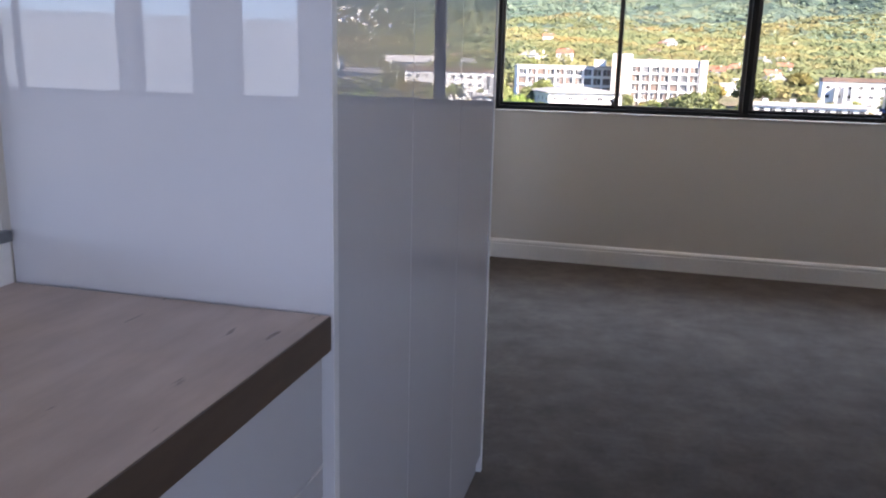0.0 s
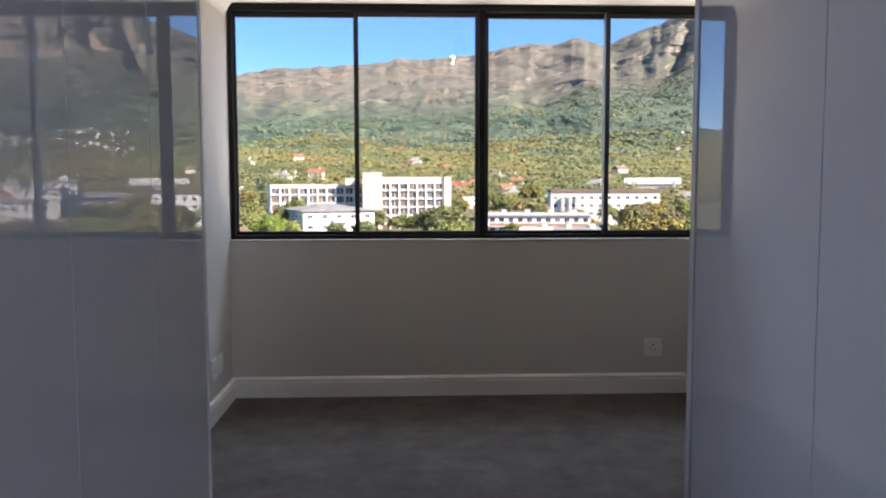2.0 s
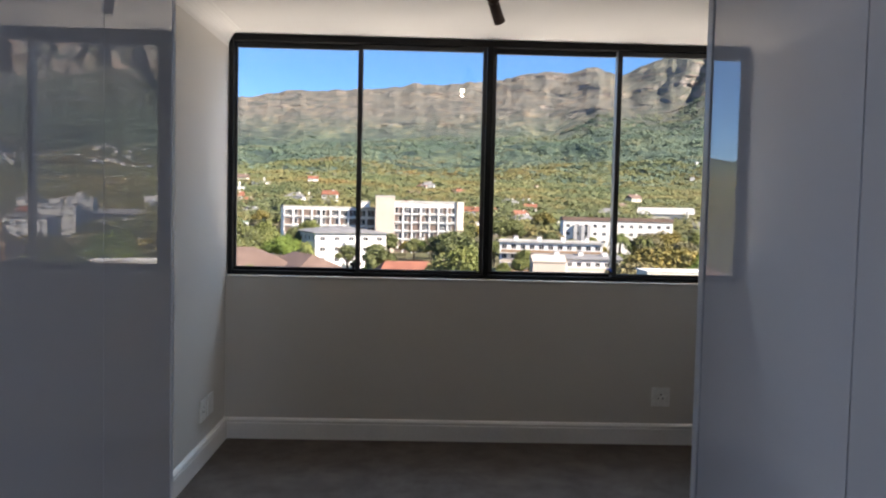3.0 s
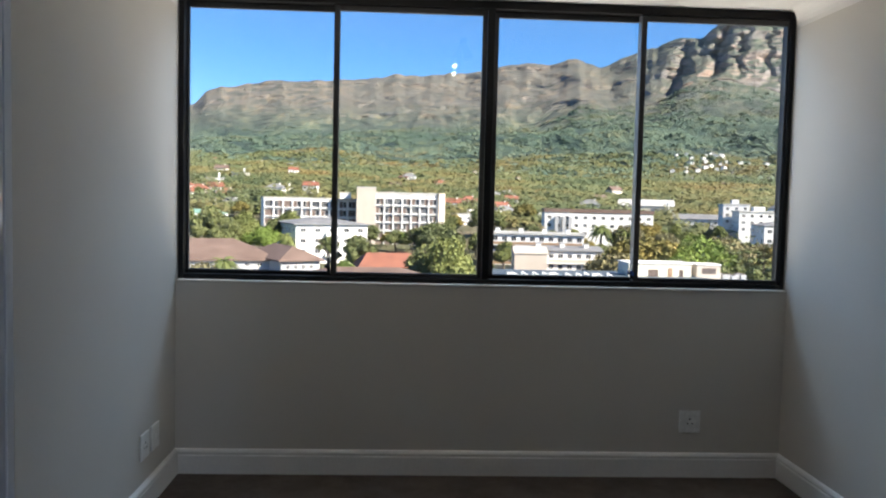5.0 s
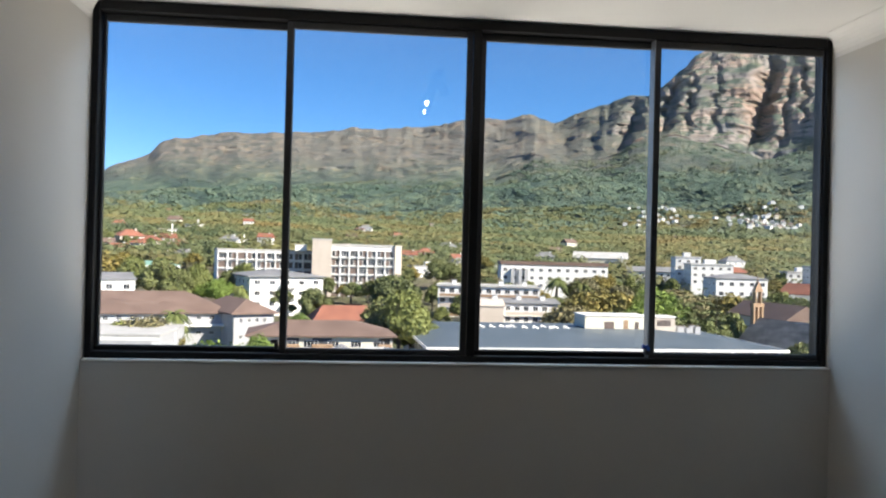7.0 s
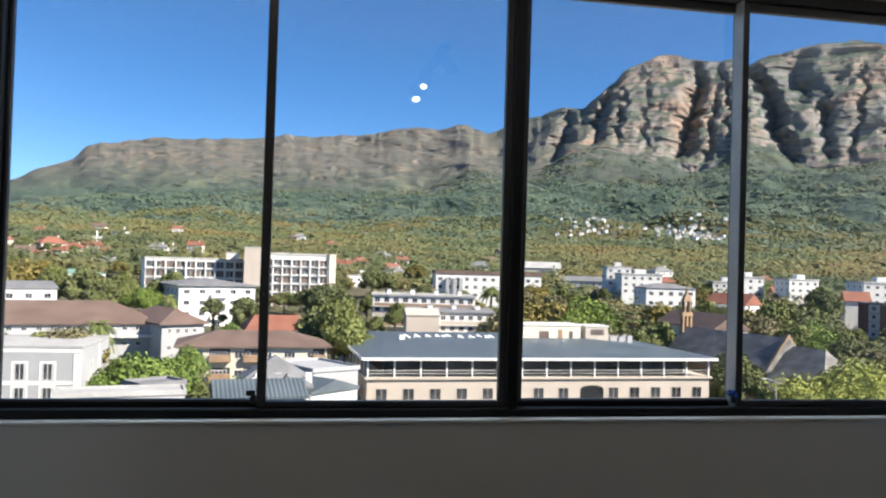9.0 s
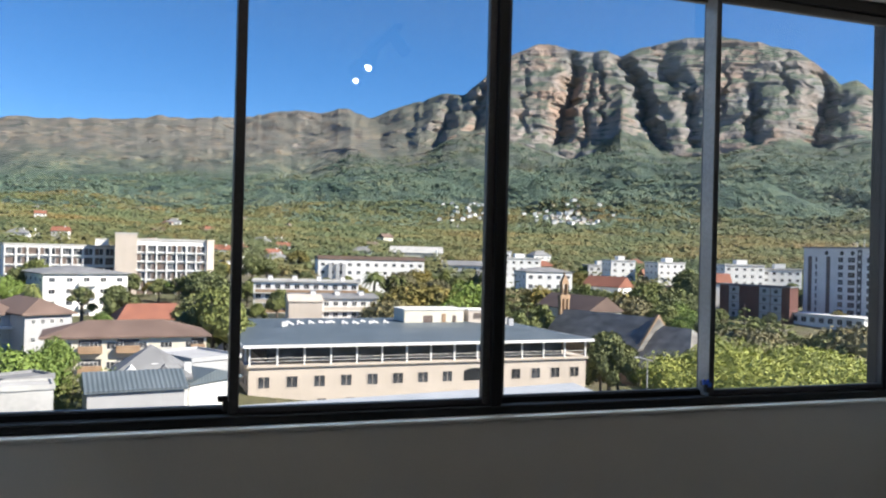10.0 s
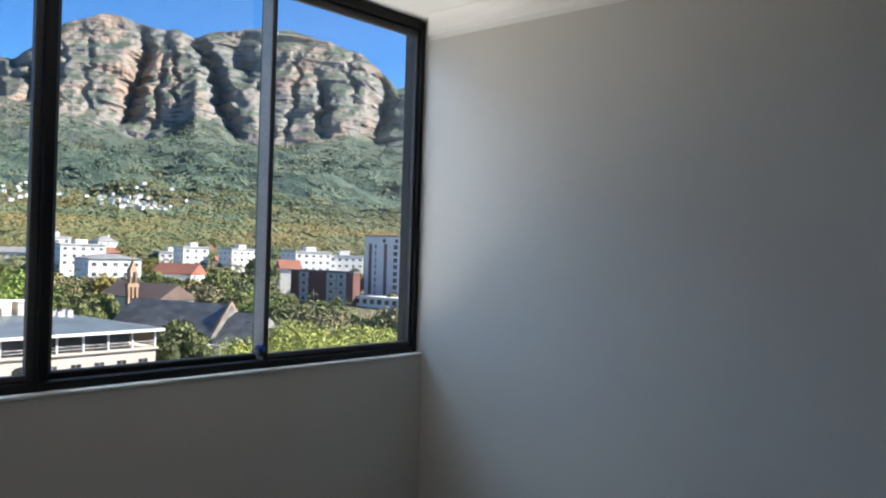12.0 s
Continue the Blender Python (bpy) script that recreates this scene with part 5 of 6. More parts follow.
# ---- trees ----
def crown_mesh(name, clumps, leaf, n, material, seed, core=0.74, flat=1.0):
    """Leaves as small bent quads on the shells of several uneven clumps, with a dark inner mass."""
    rnd = np.random.RandomState(seed)
    clumps = np.array(clumps, float)
    vol = clumps[:, 3] ** 2
    pick = rnd.choice(len(clumps), n, p=vol / vol.sum())
    d = rnd.normal(size=(n, 3))
    d[:, 2] = np.where(d[:, 2] < -0.4, -d[:, 2] * 0.6, d[:, 2])
    d /= np.linalg.norm(d, axis=1)[:, None]
    rad = clumps[pick, 3] * (0.72 + 0.36 * rnd.rand(n))
    c = clumps[pick, :3] + d * rad[:, None] * (1, 1, flat)
    nrm = d + rnd.normal(size=(n, 3)) * 0.55
    nrm /= np.linalg.norm(nrm, axis=1)[:, None]
    a = np.cross(nrm, rnd.normal(size=(n, 3)))
    a /= np.linalg.norm(a, axis=1)[:, None]
    b = np.cross(nrm, a)
    s = leaf * (0.6 + 0.8 * rnd.rand(n))[:, None]
    vs = np.stack((c - a * s, c - b * s * 0.7, c + a * s - nrm * s * 0.35, c + b * s * 0.7), axis=1).reshape(-1, 3)
    faces = np.arange(4 * n).reshape(-1, 4).tolist()
    verts = vs.tolist()
    for cx, cy, cz, cr in clumps:
        bm = bmesh.new()
        bmesh.ops.create_icosphere(bm, subdivisions=1, radius=cr * core)
        base = len(verts)
        for v in bm.verts:
            k = 1 + 0.22 * (rnd.rand() - 0.5)
            verts.append((cx + v.co.x * k, cy + v.co.y * k, cz + v.co.z * k * flat))
        faces += [[base + v.index for v in f.verts] for f in bm.faces]
        bm.free()
    me = bpy.data.meshes.new(name)
    me.from_pydata(verts, [], faces)
    me.materials.append(material)
    return me


def trunk_bm(h, r, limbs, seed):
    rnd = random.Random(seed)
    bm = bmesh.new()
    p = Vector((0, 0, -1.0))
    top = Vector((rnd.uniform(-0.3, 0.3), rnd.uniform(-0.3, 0.3), h * 0.55))
    add_tube(bm, p, top, r, r * 0.62, 8)
    for k in range(limbs):
        a = 2 * math.pi * k / limbs + rnd.uniform(-0.3, 0.3)
        e = top + Vector((math.cos(a) * h * 0.24, math.sin(a) * h * 0.24, h * 0.26))
        add_tube(bm, top - Vector((0, 0, h * 0.08)), e, r * 0.45, r * 0.16, 6)
    return bm


def broad_tree(name, label, h, spread, material, seed, leaf=0.42, n=1500, clumps=9):
    rnd = random.Random(seed)
    t = thing(name, 0, -400, 0, label, "tree")
    part("trunk", trunk_bm(h, h * 0.035, 5, seed), M_BARK, t)
    cl = []
    for k in range(clumps):
        a, q = 2.4 * k + rnd.uniform(-0.4, 0.4), math.sqrt((k + 0.4) / clumps)
        rr = spread * 0.30 * rnd.uniform(0.75, 1.25)
        cl.append((math.cos(a) * q * spread * 0.62, math.sin(a) * q * spread * 0.62, h * (0.78 - 0.30 * q) + rnd.uniform(-0.1, 0.12) * h, rr))
    cl.append((0, 0, h * 0.70, spread * 0.42))
    t2 = new("crown", crown_mesh("crown", cl, leaf, n, material, seed))
    t2.parent = t
    return t


def conifer(name, label, h, spread, material, seed, tiers=9, n=1300, leaf=0.34):
    rnd = random.Random(seed)
    t = thing(name, 0, -400, 0, label, "tree")
    bm = bmesh.new()
    add_tube(bm, (0, 0, -1), (0, 0, h * 0.96), h * 0.022, 0.04, 8)
    part("trunk", bm, M_BARK, t)
    cl = []
    for k in range(tiers):
        z = h * (0.16 + 0.8 * k / tiers)
        q = spread * (1 - (z / h) ** 1.25) * 0.55
        m = max(3, int(6 * (1 - k / tiers) + 3))
        for j in range(m):
            a = 2 * math.pi * j / m + k
            cl.append((math.cos(a) * q, math.sin(a) * q, z + rnd.uniform(-0.2, 0.2), max(0.35, q * 0.55)))
    t2 = new("crown", crown_mesh("crown", cl, leaf, n, material, seed, 0.6, 0.55))
    t2.parent = t
    return t


def palm(name, label, h, frond, seed):
    rnd = random.Random(seed)
    t = thing(name, 0, -400, 0, label, "palm tree")
    bm = bmesh.new()
    add_tube(bm, (0, 0, -1), (0.15, 0, h), 0.34, 0.24, 9)
    part("trunk", bm, M_BARK, t)
    verts, faces = [], []
    for k in range(46):
        a = rnd.uniform(0, 2 * math.pi)
        lift = rnd.uniform(-0.5, 1.3)
        ln = frond * rnd.uniform(0.8, 1.1)
        prev = None
        d = Vector((math.cos(a), math.sin(a), 0))
        side = Vector((-d.y, d.x, 0))
        for s in range(6):
            u = s / 5
            p = Vector((0.15, 0, h)) + d * ln * u * math.cos(lift * 0.6) + Vector((0, 0, ln * (lift * 0.6 * u - 0.75 * u * u)))
            wd = frond * 0.10 * math.sin(math.pi * min(0.95, u + 0.12))
            i = len(verts)
            verts += [tuple(p + side * wd - Vector((0, 0, wd * 0.5))), tuple(p), tuple(p - side * wd - Vector((0, 0, wd * 0.5)))]
            if prev is not None:
                faces += [(prev, prev + 1, i + 1, i), (prev + 1, prev + 2, i + 2, i + 1)]
            prev = i
    me = bpy.data.meshes.new("fronds")
    me.from_pydata(verts, [], faces)
    me.materials.append(M_LEAF)
    o = new("fronds", me)
    o.parent = t
    return t


KINDS = {
    "oak": broad_tree("broadleaf_tree", "full green broadleaf tree among houses", 10, 5.6, M_LEAF, 1, 0.26, 2900),
    "dark": broad_tree("dark_tree", "dense dark green tree by the buildings", 10, 5.2, M_LEAF_DARK, 2, 0.25, 2900),
    "bright": broad_tree("bright_green_tree", "sunlit bright green leafy tree", 9, 5.4, M_LEAF_BRIGHT, 3, 0.18, 4200),
    "autumn": broad_tree("autumn_tree", "tree turning yellow and brown in autumn", 9, 5.8, M_LEAF_AUTUMN, 4, 0.26, 2800),
    "olive": broad_tree("olive_bush", "dense olive-brown bushy tree", 6.5, 5.4, M_LEAF_OLIVE, 5, 0.22, 2900),
    "bush": broad_tree("yellow_green_bush", "big yellow-green bush on a slope", 4.5, 6.4, M_MEADOW, 6, 0.10, 8500),
    "pine": conifer("norfolk_pine", "tall tiered dark conifer", 15, 8.0, M_LEAF_DARK, 7, 9, 2600, 0.22),
    "cypress": conifer("cypress", "slim pointed green cypress", 9, 4.8, M_LEAF, 8, 8, 1800, 0.18),
    "palm": palm("palm_tree", "palm with a thick trunk and drooping fronds", 9, 4.6, 9),
    "slim": broad_tree("slender_tree", "slender tree with a loose grey-green crown", 11, 3.4, M_LEAF_DARK, 10, 0.22, 1700, 6),
}
FIRST = set()
KIND_H = {"oak": 10, "dark": 10, "bright": 9, "autumn": 9, "olive": 6.5, "bush": 4.5, "pine": 15, "cypress": 9, "palm": 12.5, "slim": 11}


def plant(kind, bearing, r, e_top, turn=0.0, wide=1.0, min_h=2.0):
    """A tree whose top stands at the elevation e_top (degrees) as seen from the window."""
    x, y = spot_at(bearing, r)
    z = float(ground_z(np.array(float(bearing)), float(r))) - 0.3
    top = 1.33 + r * math.tan(radians(e_top))
    s = max(min_h, top - z) / (KIND_H[kind] * 1.02)
    m = pose(x, y, z, 0, 0, turn) @ Matrix.Diagonal((s * wide, s * wide, s, 1))
    src = KINDS[kind]
    if kind not in FIRST:
        FIRST.add(kind)
        src.matrix_basis = m
        src["group"] = "trees"
        BASE[kind] = src
        return src
    c = copy_thing(src, m)
    c.matrix_basis = m
    return c


BASE = {}
TREES = (
    # near, behind the painted building
    ("bright", -10.1, 84, -5.86, 0, 1.0), ("bright", -8.73, 88, -6.16, 60, 0.9), ("oak", -11.3, 86, -6.56, 20, 1.0), ("bright", -7.85, 92, -6.26, 90, 0.9),
    ("pine", -5.72, 88, -6.56, 0, 0.8), ("bright", -3.48, 92, -7.66, 30, 0.9), ("oak", -6.98, 95, -7.06, 30, 0.8),
    ("oak", -15.9, 128, -4.76, 0, 1.1), ("olive", -14.1, 126, -4.86, 40, 1.1), ("autumn", -13.1, 126, -5.26, 70, 1.0), ("dark", -17.9, 130, -4.66, 70, 1.0),
    ("palm", -12.4, 132, -3.06, 0, 0.8), ("bright", -6.79, 112, -5.56, 0, 0.7),
    # left middle
    ("dark", -13.2, 232, -0.36, 10, 0.9), ("oak", -11.1, 236, -0.96, 40, 0.9), ("bright", -9.7, 225, -1.86, 70, 1.1), ("dark", -8.92, 240, -1.26, 110, 0.8),
    ("oak", -15.1, 240, -0.56, 100, 1.0), ("autumn", -16.9, 250, -0.26, 10, 1.0), ("palm", -8.15, 215, -1.86, 20, 0.8), ("dark", -12.1, 228, -1.26, 220, 0.9), ("oak", -8.05, 250, -0.86, 15, 1.0),
    ("slim", -5.23, 196, -2.16, 0, 1.2), ("dark", -3.09, 190, -2.26, 30, 0.9), ("bright", -4.07, 170, -4.16, 0, 0.8), ("bright", -2.51, 182, -3.96, 10, 0.8),
    # big tree by the office
    ("dark", 1.96, 150, -2.66, 0, 0.95), ("oak", 3.03, 142, -2.36, 50, 0.95), ("oak", 3.8, 146, -3.36, 100, 0.9), ("dark", 1.37, 146, -3.86, 140, 0.8), ("oak", 4.31, 152, -3.96, 10, 0.8),
    ("slim", 1.18, 215, -1.36, 0, 1.6), ("dark", 2.54, 210, -1.16, 45, 1.2), ("oak", 5.83, 215, -3.66, 5, 1.0), ("oak", 7.26, 222, -2.66, 5, 1.0), ("dark", 5.53, 330, -0.26, 45, 1.1), ("dark", 6.55, 335, -0.46, 90, 1.1),
    ("palm", 13.9, 290, -0.80, 0, 1.25), ("palm", 15.6, 288, -1.00, 40, 1.25), ("dark", 13.98, 240, -2.56, 0, 1.0), ("oak", 12.45, 245, -2.66, 60, 1.0),
    # middle belt, autumn and bright
    ("autumn", 15.72, 200, -2.26, 0, 1.1), ("autumn", 17.06, 206, -1.96, 50, 1.1), ("autumn", 18.3, 202, -2.16, 90, 1.0), ("olive", 15.1, 188, -3.56, 20, 1.2), ("dark", 18.09, 186, -3.26, 0, 1.0),
    ("bright", 20.36, 206, -1.56, 0, 0.95), ("bright", 21.28, 208, -1.86, 60, 0.9), ("bright", 19.53, 200, -2.46, 110, 0.8), ("dark", 19.22, 190, -3.26, 140, 0.9),
    ("pine", 22.52, 204, -1.26, 0, 0.9), ("pine", 23.76, 206, -1.06, 40, 0.9), ("pine", 24.69, 196, -2.26, 80, 0.9), ("oak", 25.41, 205, -3.26, 0, 0.9), ("oak", 23.76, 186, -3.86, 0, 0.9), ("dark", 22.01, 186, -3.46, 0, 0.9), ("oak", 25.2, 188, -4.46, 100, 0.7),
    ("oak", 28.4, 262, -1.76, 0, 1.0), ("dark", 26.85, 255, -1.96, 60, 0.9), ("bright", 29.32, 258, -2.06, 100, 0.9),
    ("dark", 10.6, 300, -1.75, 10, 1.0), ("oak", 12.0, 290, -1.7, 80, 1.0), ("olive", 15.9, 290, -1.5, 40, 1.1), ("autumn", 16.8, 300, -1.1, 10, 1.0), ("dark", 9.2, 300, -1.3, 50, 0.9),
    # by the church
    ("dark", 30.34, 150, -4.56, 0, 0.85), ("dark", 29.83, 146, -5.86, 60, 0.75), ("dark", 31.05, 147, -5.66, 110, 0.75),
    ("autumn", 31.16, 232, -2.36, 0, 1.0), ("oak", 32.59, 240, -1.56, 30, 1.1), ("dark", 33.81, 244, -1.46, 90, 1.1), ("olive", 31.77, 228, -2.86, 10, 1.2), ("oak", 35.04, 246, -1.86, 120, 1.1), ("dark", 35.96, 300, -0.66, 30, 0.8),
    ("oak", 33.81, 222, -3.06, 0, 1.2), ("bright", 35.65, 215, -3.26, 0, 1.1), ("oak", 36.67, 220, -3.06, 50, 1.0), ("dark", 36.98, 200, -3.56, 10, 0.9), ("slim", 36.26, 250, -2.26, 10, 1.2), ("palm", 37.49, 168, -3.86, 0, 0.8), ("oak", 35.34, 330, -0.56, 0, 1.0),
    ("palm", 33.61, 158, -6.66, 0, 0.7), ("palm", 34.53, 158, -6.76, 50, 0.7), ("olive", 36.16, 154, -7.46, 0, 0.9), ("olive", 37.39, 156, -7.06, 0, 1.0), ("olive", 35.24, 146, -8.26, 0, 0.8),
    # right
    ("cypress", 39.12, 200, -2.56, 0, 1.2), ("cypress", 40.55, 205, -3.16, 0, 1.2), ("cypress", 41.47, 206, -3.26, 0, 1.3), ("dark", 38.2, 205, -3.86, 0, 0.9), ("olive", 39.33, 176, -4.66, 0, 1.3), ("olive", 40.66, 178, -4.86, 40, 1.2), ("olive", 38.1, 172, -5.26, 70, 1.0),
    ("oak", 41.98, 188, -4.56, 0, 1.0), ("dark", 43.2, 180, -4.46, 0, 1.0), ("dark", 44.4, 176, -4.06, 60, 1.1), ("olive", 45.5, 178, -4.16, 0, 1.2), ("dark", 46.4, 180, -4.56, 100, 1.1), ("oak", 47.2, 182, -4.66, 0, 1.0), ("olive", 47.6, 186, -3.86, 30, 1.0), ("dark", 49, 182, -3.86, 30, 1.2), ("oak", 42.39, 172, -5.56, 0, 1.0),
)
for kind, b, r, e, turn, wide in TREES:
    plant(kind, b, r, e, turn, wide)
rnd = random.Random(11)
for k in range(40):
    b = 38.0 + 13 * ((k * 0.618) % 1)
    row = k % 4
    r = 152 - 9 * row + rnd.uniform(-4, 4)
    plant("bush", b + rnd.uniform(-0.4, 0.4), r, -6.35 - 0.6 * row + rnd.uniform(-0.15, 0.15) - (0.25 if b > 44 else 0), rnd.uniform(0, 360), 1.3, 4.0)
for k in range(26):
    plant(rnd.choice(("oak", "dark", "autumn", "olive", "bright", "dark")), 17.5 + 0.72 * k + rnd.uniform(-0.2, 0.2), rnd.uniform(232, 262), rnd.uniform(-3.0, -1.9), rnd.uniform(0, 360), 1.1, 6.0)
for k in range(16):
    plant(rnd.choice(("oak", "dark", "autumn")), -13 + 1.7 * k, rnd.uniform(262, 280), rnd.uniform(-2.6, -1.8), rnd.uniform(0, 360), 1.1, 5.0)
# loose trees between the buildings, thicker with distance
for k in range(150):
    b = rnd.uniform(-20, 50)
    r = rnd.choice((260, 300, 345, 380, 420, 460))
    plant(rnd.choice(("oak", "oak", "dark", "autumn", "olive", "slim", "bright") if rnd.random() < 0.8 else ("dark", "oak")), b, r + rnd.uniform(-12, 12), -20, rnd.uniform(0, 360), rnd.uniform(0.9, 1.25), rnd.uniform(6, 11))


def land_z(b, r):
    """Ground height at many bearings and distances at once."""
    i = np.clip(np.searchsorted(LAND_B, b), 0, len(LAND_B) - 1)
    j = np.clip(np.searchsorted(LAND_R, r), 1, len(LAND_R) - 1)
    rad = np.array(LAND_R)
    w = np.clip((r - rad[j - 1]) / (rad[j] - rad[j - 1]), 0, 1)
    return LAND_Z[j - 1, i] * (1 - w) + LAND_Z[j, i] * w


def far_canopy(name, r0, r1, n, leaves, seed, size, leaf, material, label, gap=0.30, thin=0.0, tall=0.8):
    """The woods and garden trees far off: thousands of crowns, each a loose dome of leafy tufts, in one mesh."""
    rs = np.random.RandomState(seed)
    b = rs.uniform(-24, 53, n)
    r = np.sqrt(rs.uniform(r0 ** 2, r1 ** 2, n))
    keep = (fbm(np.radians(b) * r / 60, r / 60, 3) > gap) & (rs.rand(n) >= thin * (r - r0) / (r1 - r0))
    b, r = b[keep], r[keep]
    n = len(b)
    s = size * (0.45 + 0.95 * rs.rand(n) ** 1.4)
    h = s * tall * rs.uniform(0.6, 1.25, n)
    a = np.radians(b)
    mid = np.stack((EYE0[0] + r * np.sin(a), EYE0[1] + r * np.cos(a), land_z(b, r) + h * 0.25), axis=1)
    # each crown leans on two or three lobes
    lobe = rs.normal(size=(n, 3, 3)) * np.stack((s * 0.38, s * 0.38, h * 0.30), axis=1)[:, None, :]
    which = rs.randint(0, 3, (n, leaves))
    d = rs.normal(size=(n, leaves, 3))
    d[..., 2] = np.abs(d[..., 2]) * 0.9 - 0.15
    d /= np.linalg.norm(d, axis=2)[..., None]
    c = mid[:, None, :] + np.take_along_axis(lobe, which[..., None].repeat(3, axis=2), axis=1) + d * np.stack((s, s, h), axis=1)[:, None, :] * (0.45 + 0.25 * rs.rand(n, leaves))[..., None]
    c, d = c.reshape(-1, 3), d.reshape(-1, 3)
    nrm = d * 0.55 + rs.normal(size=d.shape) * 0.22 + (0, -0.25, 0.75)
    nrm /= np.linalg.norm(nrm, axis=1)[:, None]
    p = np.cross(nrm, rs.normal(size=d.shape))
    p /= np.linalg.norm(p, axis=1)[:, None]
    q = np.cross(nrm, p)
    w = leaf * (0.6 + 0.8 * rs.rand(len(c)))[:, None]
    v = np.stack((c + p * w, c - p * w * 0.5 + q * w * 0.87, c - p * w * 0.5 - q * w * 0.87), axis=1)
    m = len(c)
    me = bpy.data.meshes.new(name)
    me.vertices.add(m * 3)
    me.vertices.foreach_set("co", v.ravel())
    me.loops.add(m * 3)
    me.loops.foreach_set("vertex_index", np.arange(m * 3))
    me.polygons.add(m)
    me.polygons.foreach_set("loop_start", np.arange(m) * 3)
    me.update(calc_edges=True)
    me.materials.append(material)
    return tagged(new(name, me), kind="stuff", label=label, category="trees")


far_canopy("suburb_woods", 390, 780, 8000, 74, 21, 6.2, 1.15, M_CANOPY, "autumn-tinted garden trees of the suburb below the mountain", 0.27)
far_canopy("distant_woods", 760, 1800, 42000, 20, 22, 6.6, 2.6, M_CANOPY, "distant autumn-tinted woods below the mountain", 0.22, 0.6, 0.42)
far_canopy("slope_woods", 1250, 3250, 36000, 8, 23, 8.0, 4.2, M_SLOPE, "dark green woods on the mountain's lower slope", 0.40, 0.35, 0.36)

# ---- far houses ----
def make_house(seed, wall, roof, label):
    rnd = random.Random(seed)
    w, d, h = rnd.uniform(11, 15), rnd.uniform(8, 10), rnd.uniform(4.2, 6.2)
    t = thing("suburb_house", 0, -500, 0, label, "house", "houses of the suburb")
    bm = bmesh.new()
    add_box(bm, -w / 2, w / 2, -d / 2, d / 2, -6, h)
    part("wall", bm, wall, t)
    kind = "flat" if roof is M_CONCRETE else ("gable" if seed % 2 else "hip")
    rf = part("roof", roof_mesh(w, d, 0.3 if kind == "flat" else 3.4, kind, 0.5, 0.2), roof, t)
    rf.matrix_basis = pose(-w / 2, -d / 2, h + 0.004)
    for k in range(3):
        link_copy("window", pane_mesh(1.6, 1.4, M_WHITEWASH, 1), t, pose(-w / 2 + w * (k + 0.5) / 3, -d / 2, h - 1.6))
    box("chimney", w * 0.2, w * 0.2 + 1, -0.5, 0.5, h, h + 4.2, wall, t, "plain chimney")
    return t


HOUSES = [make_house(1, M_WHITEWASH, M_ROOF_RED, "white suburban house with a red gabled roof"),
          make_house(2, M_WHITEWASH, M_ROOF_GREY, "white house with a grey hipped roof"),
          make_house(3, M_YELLOWISH, M_ROOF_BROWN, "cream house with a brown gabled roof"),
          make_house(4, M_WHITEWASH, M_CONCRETE, "white flat-roofed house on the wooded slope"),
          make_house(6, M_CREAM, M_ROOF_RED, "cream house with a red hipped roof")]
USED = set()


def put_house(k, b, r, turn, lift=1.0, s=1.0):
    x, y = spot_at(b, r)
    z = float(ground_z(np.array(float(b)), float(min(r, 1200)))) if r <= 1200 else SLOPE(b, r)
    m = pose(x, y, z + lift, 0, 0, turn) @ Matrix.Scale(s, 4)
    if k not in USED:
        USED.add(k)
        HOUSES[k].matrix_basis = m
        return
    copy_thing(HOUSES[k], m).matrix_basis = m


def SLOPE(b, r):
    """The height of the mountain's foot beyond the suburb."""
    i = int(np.clip(np.searchsorted(LAND_B, b), 0, len(LAND_B) - 1))
    return float(np.interp(r, LAND_R, LAND_Z[:, i]))


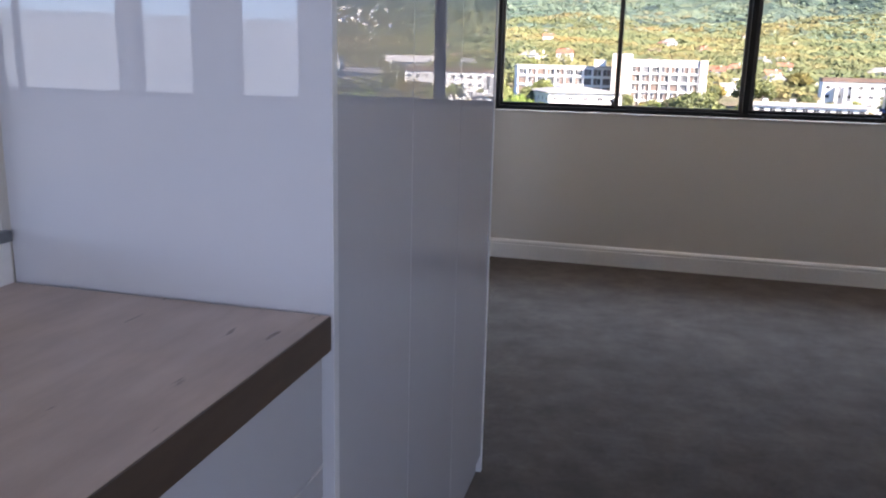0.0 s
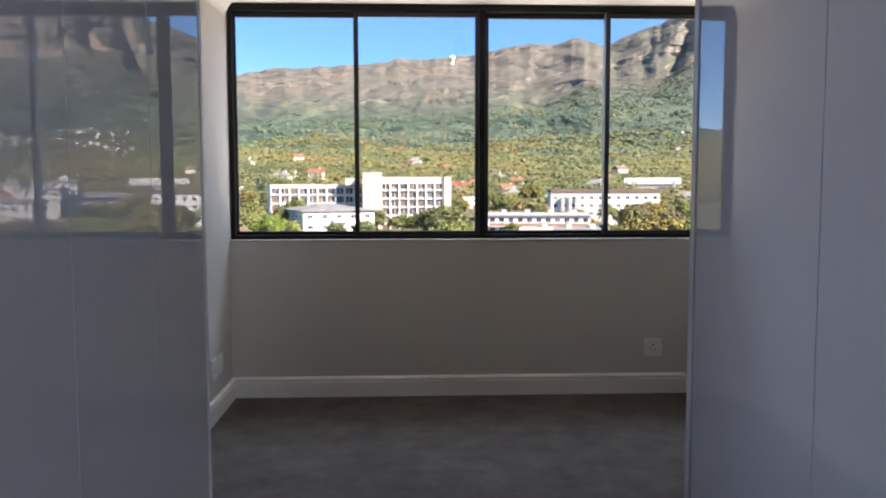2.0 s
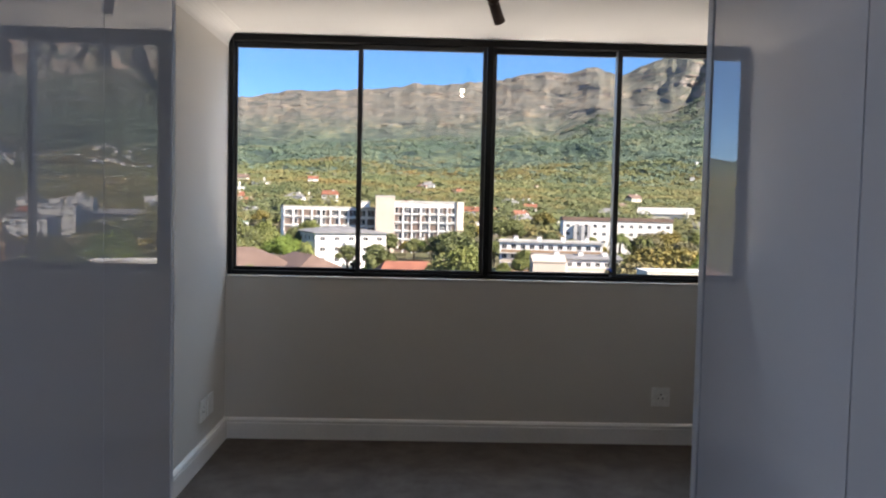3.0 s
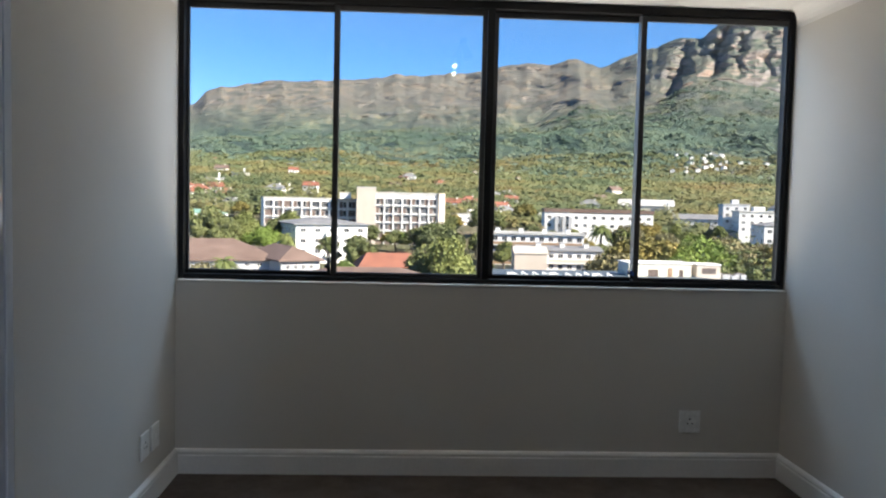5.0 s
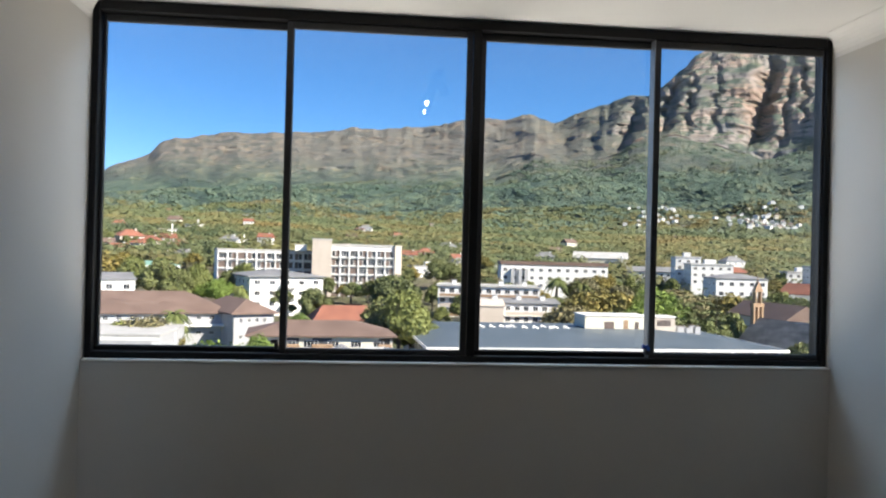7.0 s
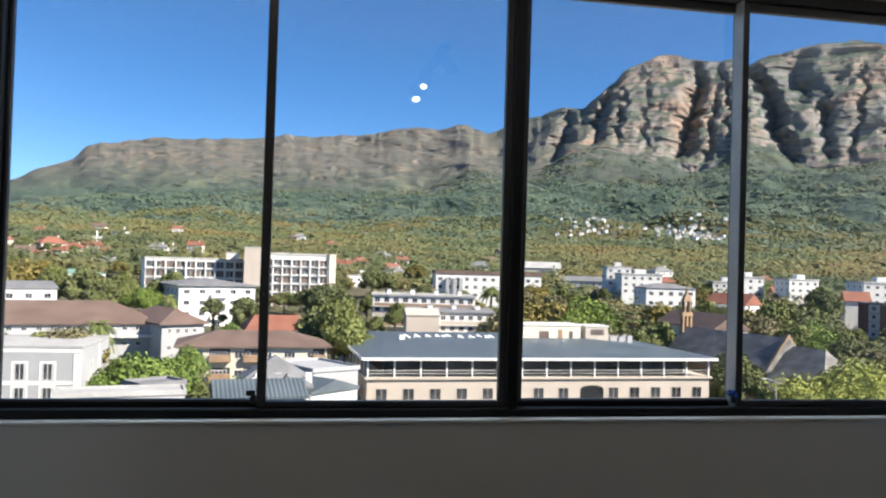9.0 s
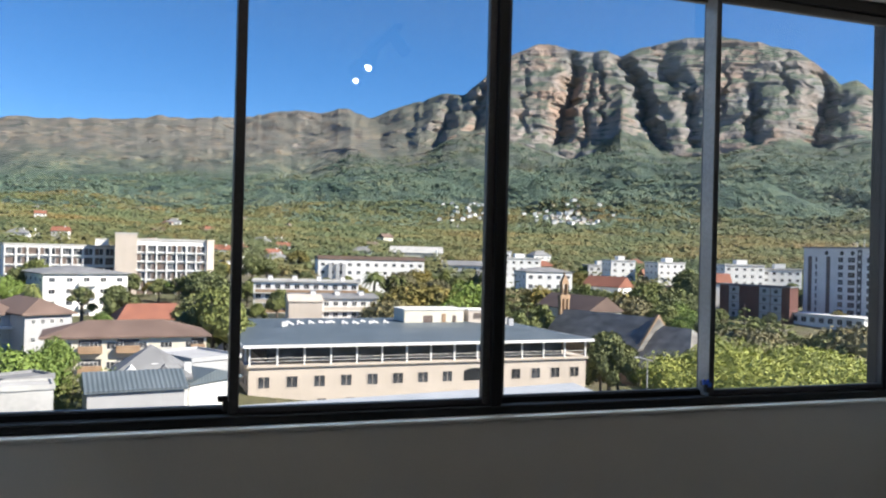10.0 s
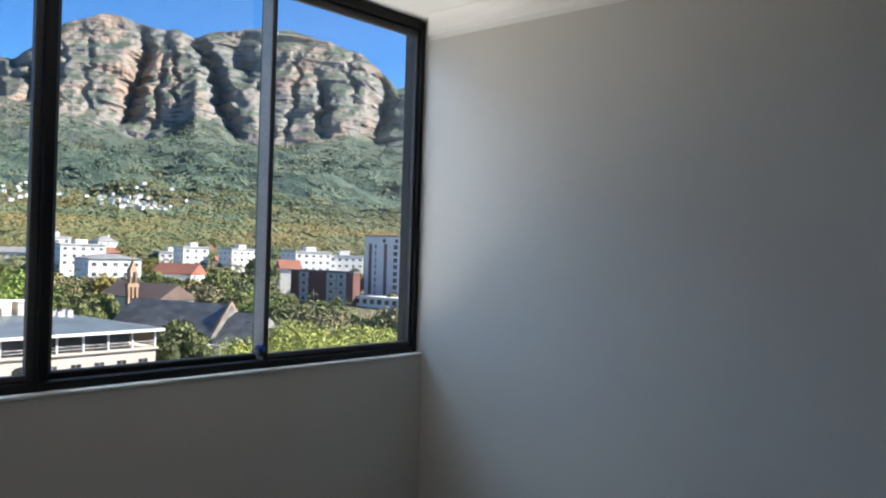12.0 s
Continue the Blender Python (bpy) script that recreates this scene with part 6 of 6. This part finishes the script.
for k, b, r, lift in ((0, -14.9, 462, 2), (4, -14.0, 480, 3), (0, -12.9, 500, 3), (4, -12.2, 470, 2), (0, -15.9, 440, 1), (2, -16.8, 450, 3), (1, -8.9, 505, 5), (3, -8.2, 520, 4), (0, -6.5, 515, 6),
                      (0, 3.5, 470, 3), (4, 4.6, 520, 3), (0, 6.9, 480, 2), (2, 8.4, 450, 1), (1, 9.3, 430, 1), (0, 7.6, 560, 3), (3, 36.0, 420, 3), (0, 34.6, 350, 2), (3, -13.2, 420, 0), (1, -11.9, 430, 1)):
    put_house(k, b, r, rnd.uniform(-25, 25), lift - 2.5, 0.75)
for k in range(26):
    b = rnd.uniform(-20, 50)
    put_house(rnd.randrange(5), b, rnd.uniform(430, 900), rnd.uniform(-40, 40), rnd.uniform(-0.5, 2.0), rnd.uniform(0.8, 1.05))
for k in range(26):
    put_house(rnd.choice((1, 3, 3)), rnd.gauss(20.6, 1.1), rnd.uniform(1450, 1680), rnd.uniform(-40, 40), 4, rnd.uniform(0.38, 0.62))
for k in range(70):
    put_house(rnd.choice((1, 3, 3, 2)), rnd.gauss(27.6, 1.5), rnd.uniform(1380, 1640), rnd.uniform(-40, 40), 4, rnd.uniform(0.38, 0.65))
for k in range(18):
    put_house(rnd.choice((1, 3, 2, 0)), rnd.uniform(-15, 50), rnd.uniform(1000, 1450), rnd.uniform(-40, 40), 0.5, rnd.uniform(0.35, 0.55))

# street lamp by the church
x, y = spot_at(32.9, 138)
lamp = thing("street_lamp", x, y, -25.5, "tall grey street lamp with a curved arm beside the church", "street lamp")
bm = bmesh.new()
add_tube(bm, (0, 0, 0), (0, 0, 10.2), 0.13, 0.08, 8)
part("pole", bm, M_GREYWHITE, lamp)
bm = bmesh.new()
add_tube(bm, (0, 0, 10.1), (-1.6, 0, 10.5), 0.06, 0.05, 6)
part("arm", bm, M_GREYWHITE, lamp)
bm = bmesh.new()
add_box(bm, -2.5, -1.6, -0.15, 0.15, 10.4, 10.6)
part("head", bm, M_GREYWHITE, lamp)
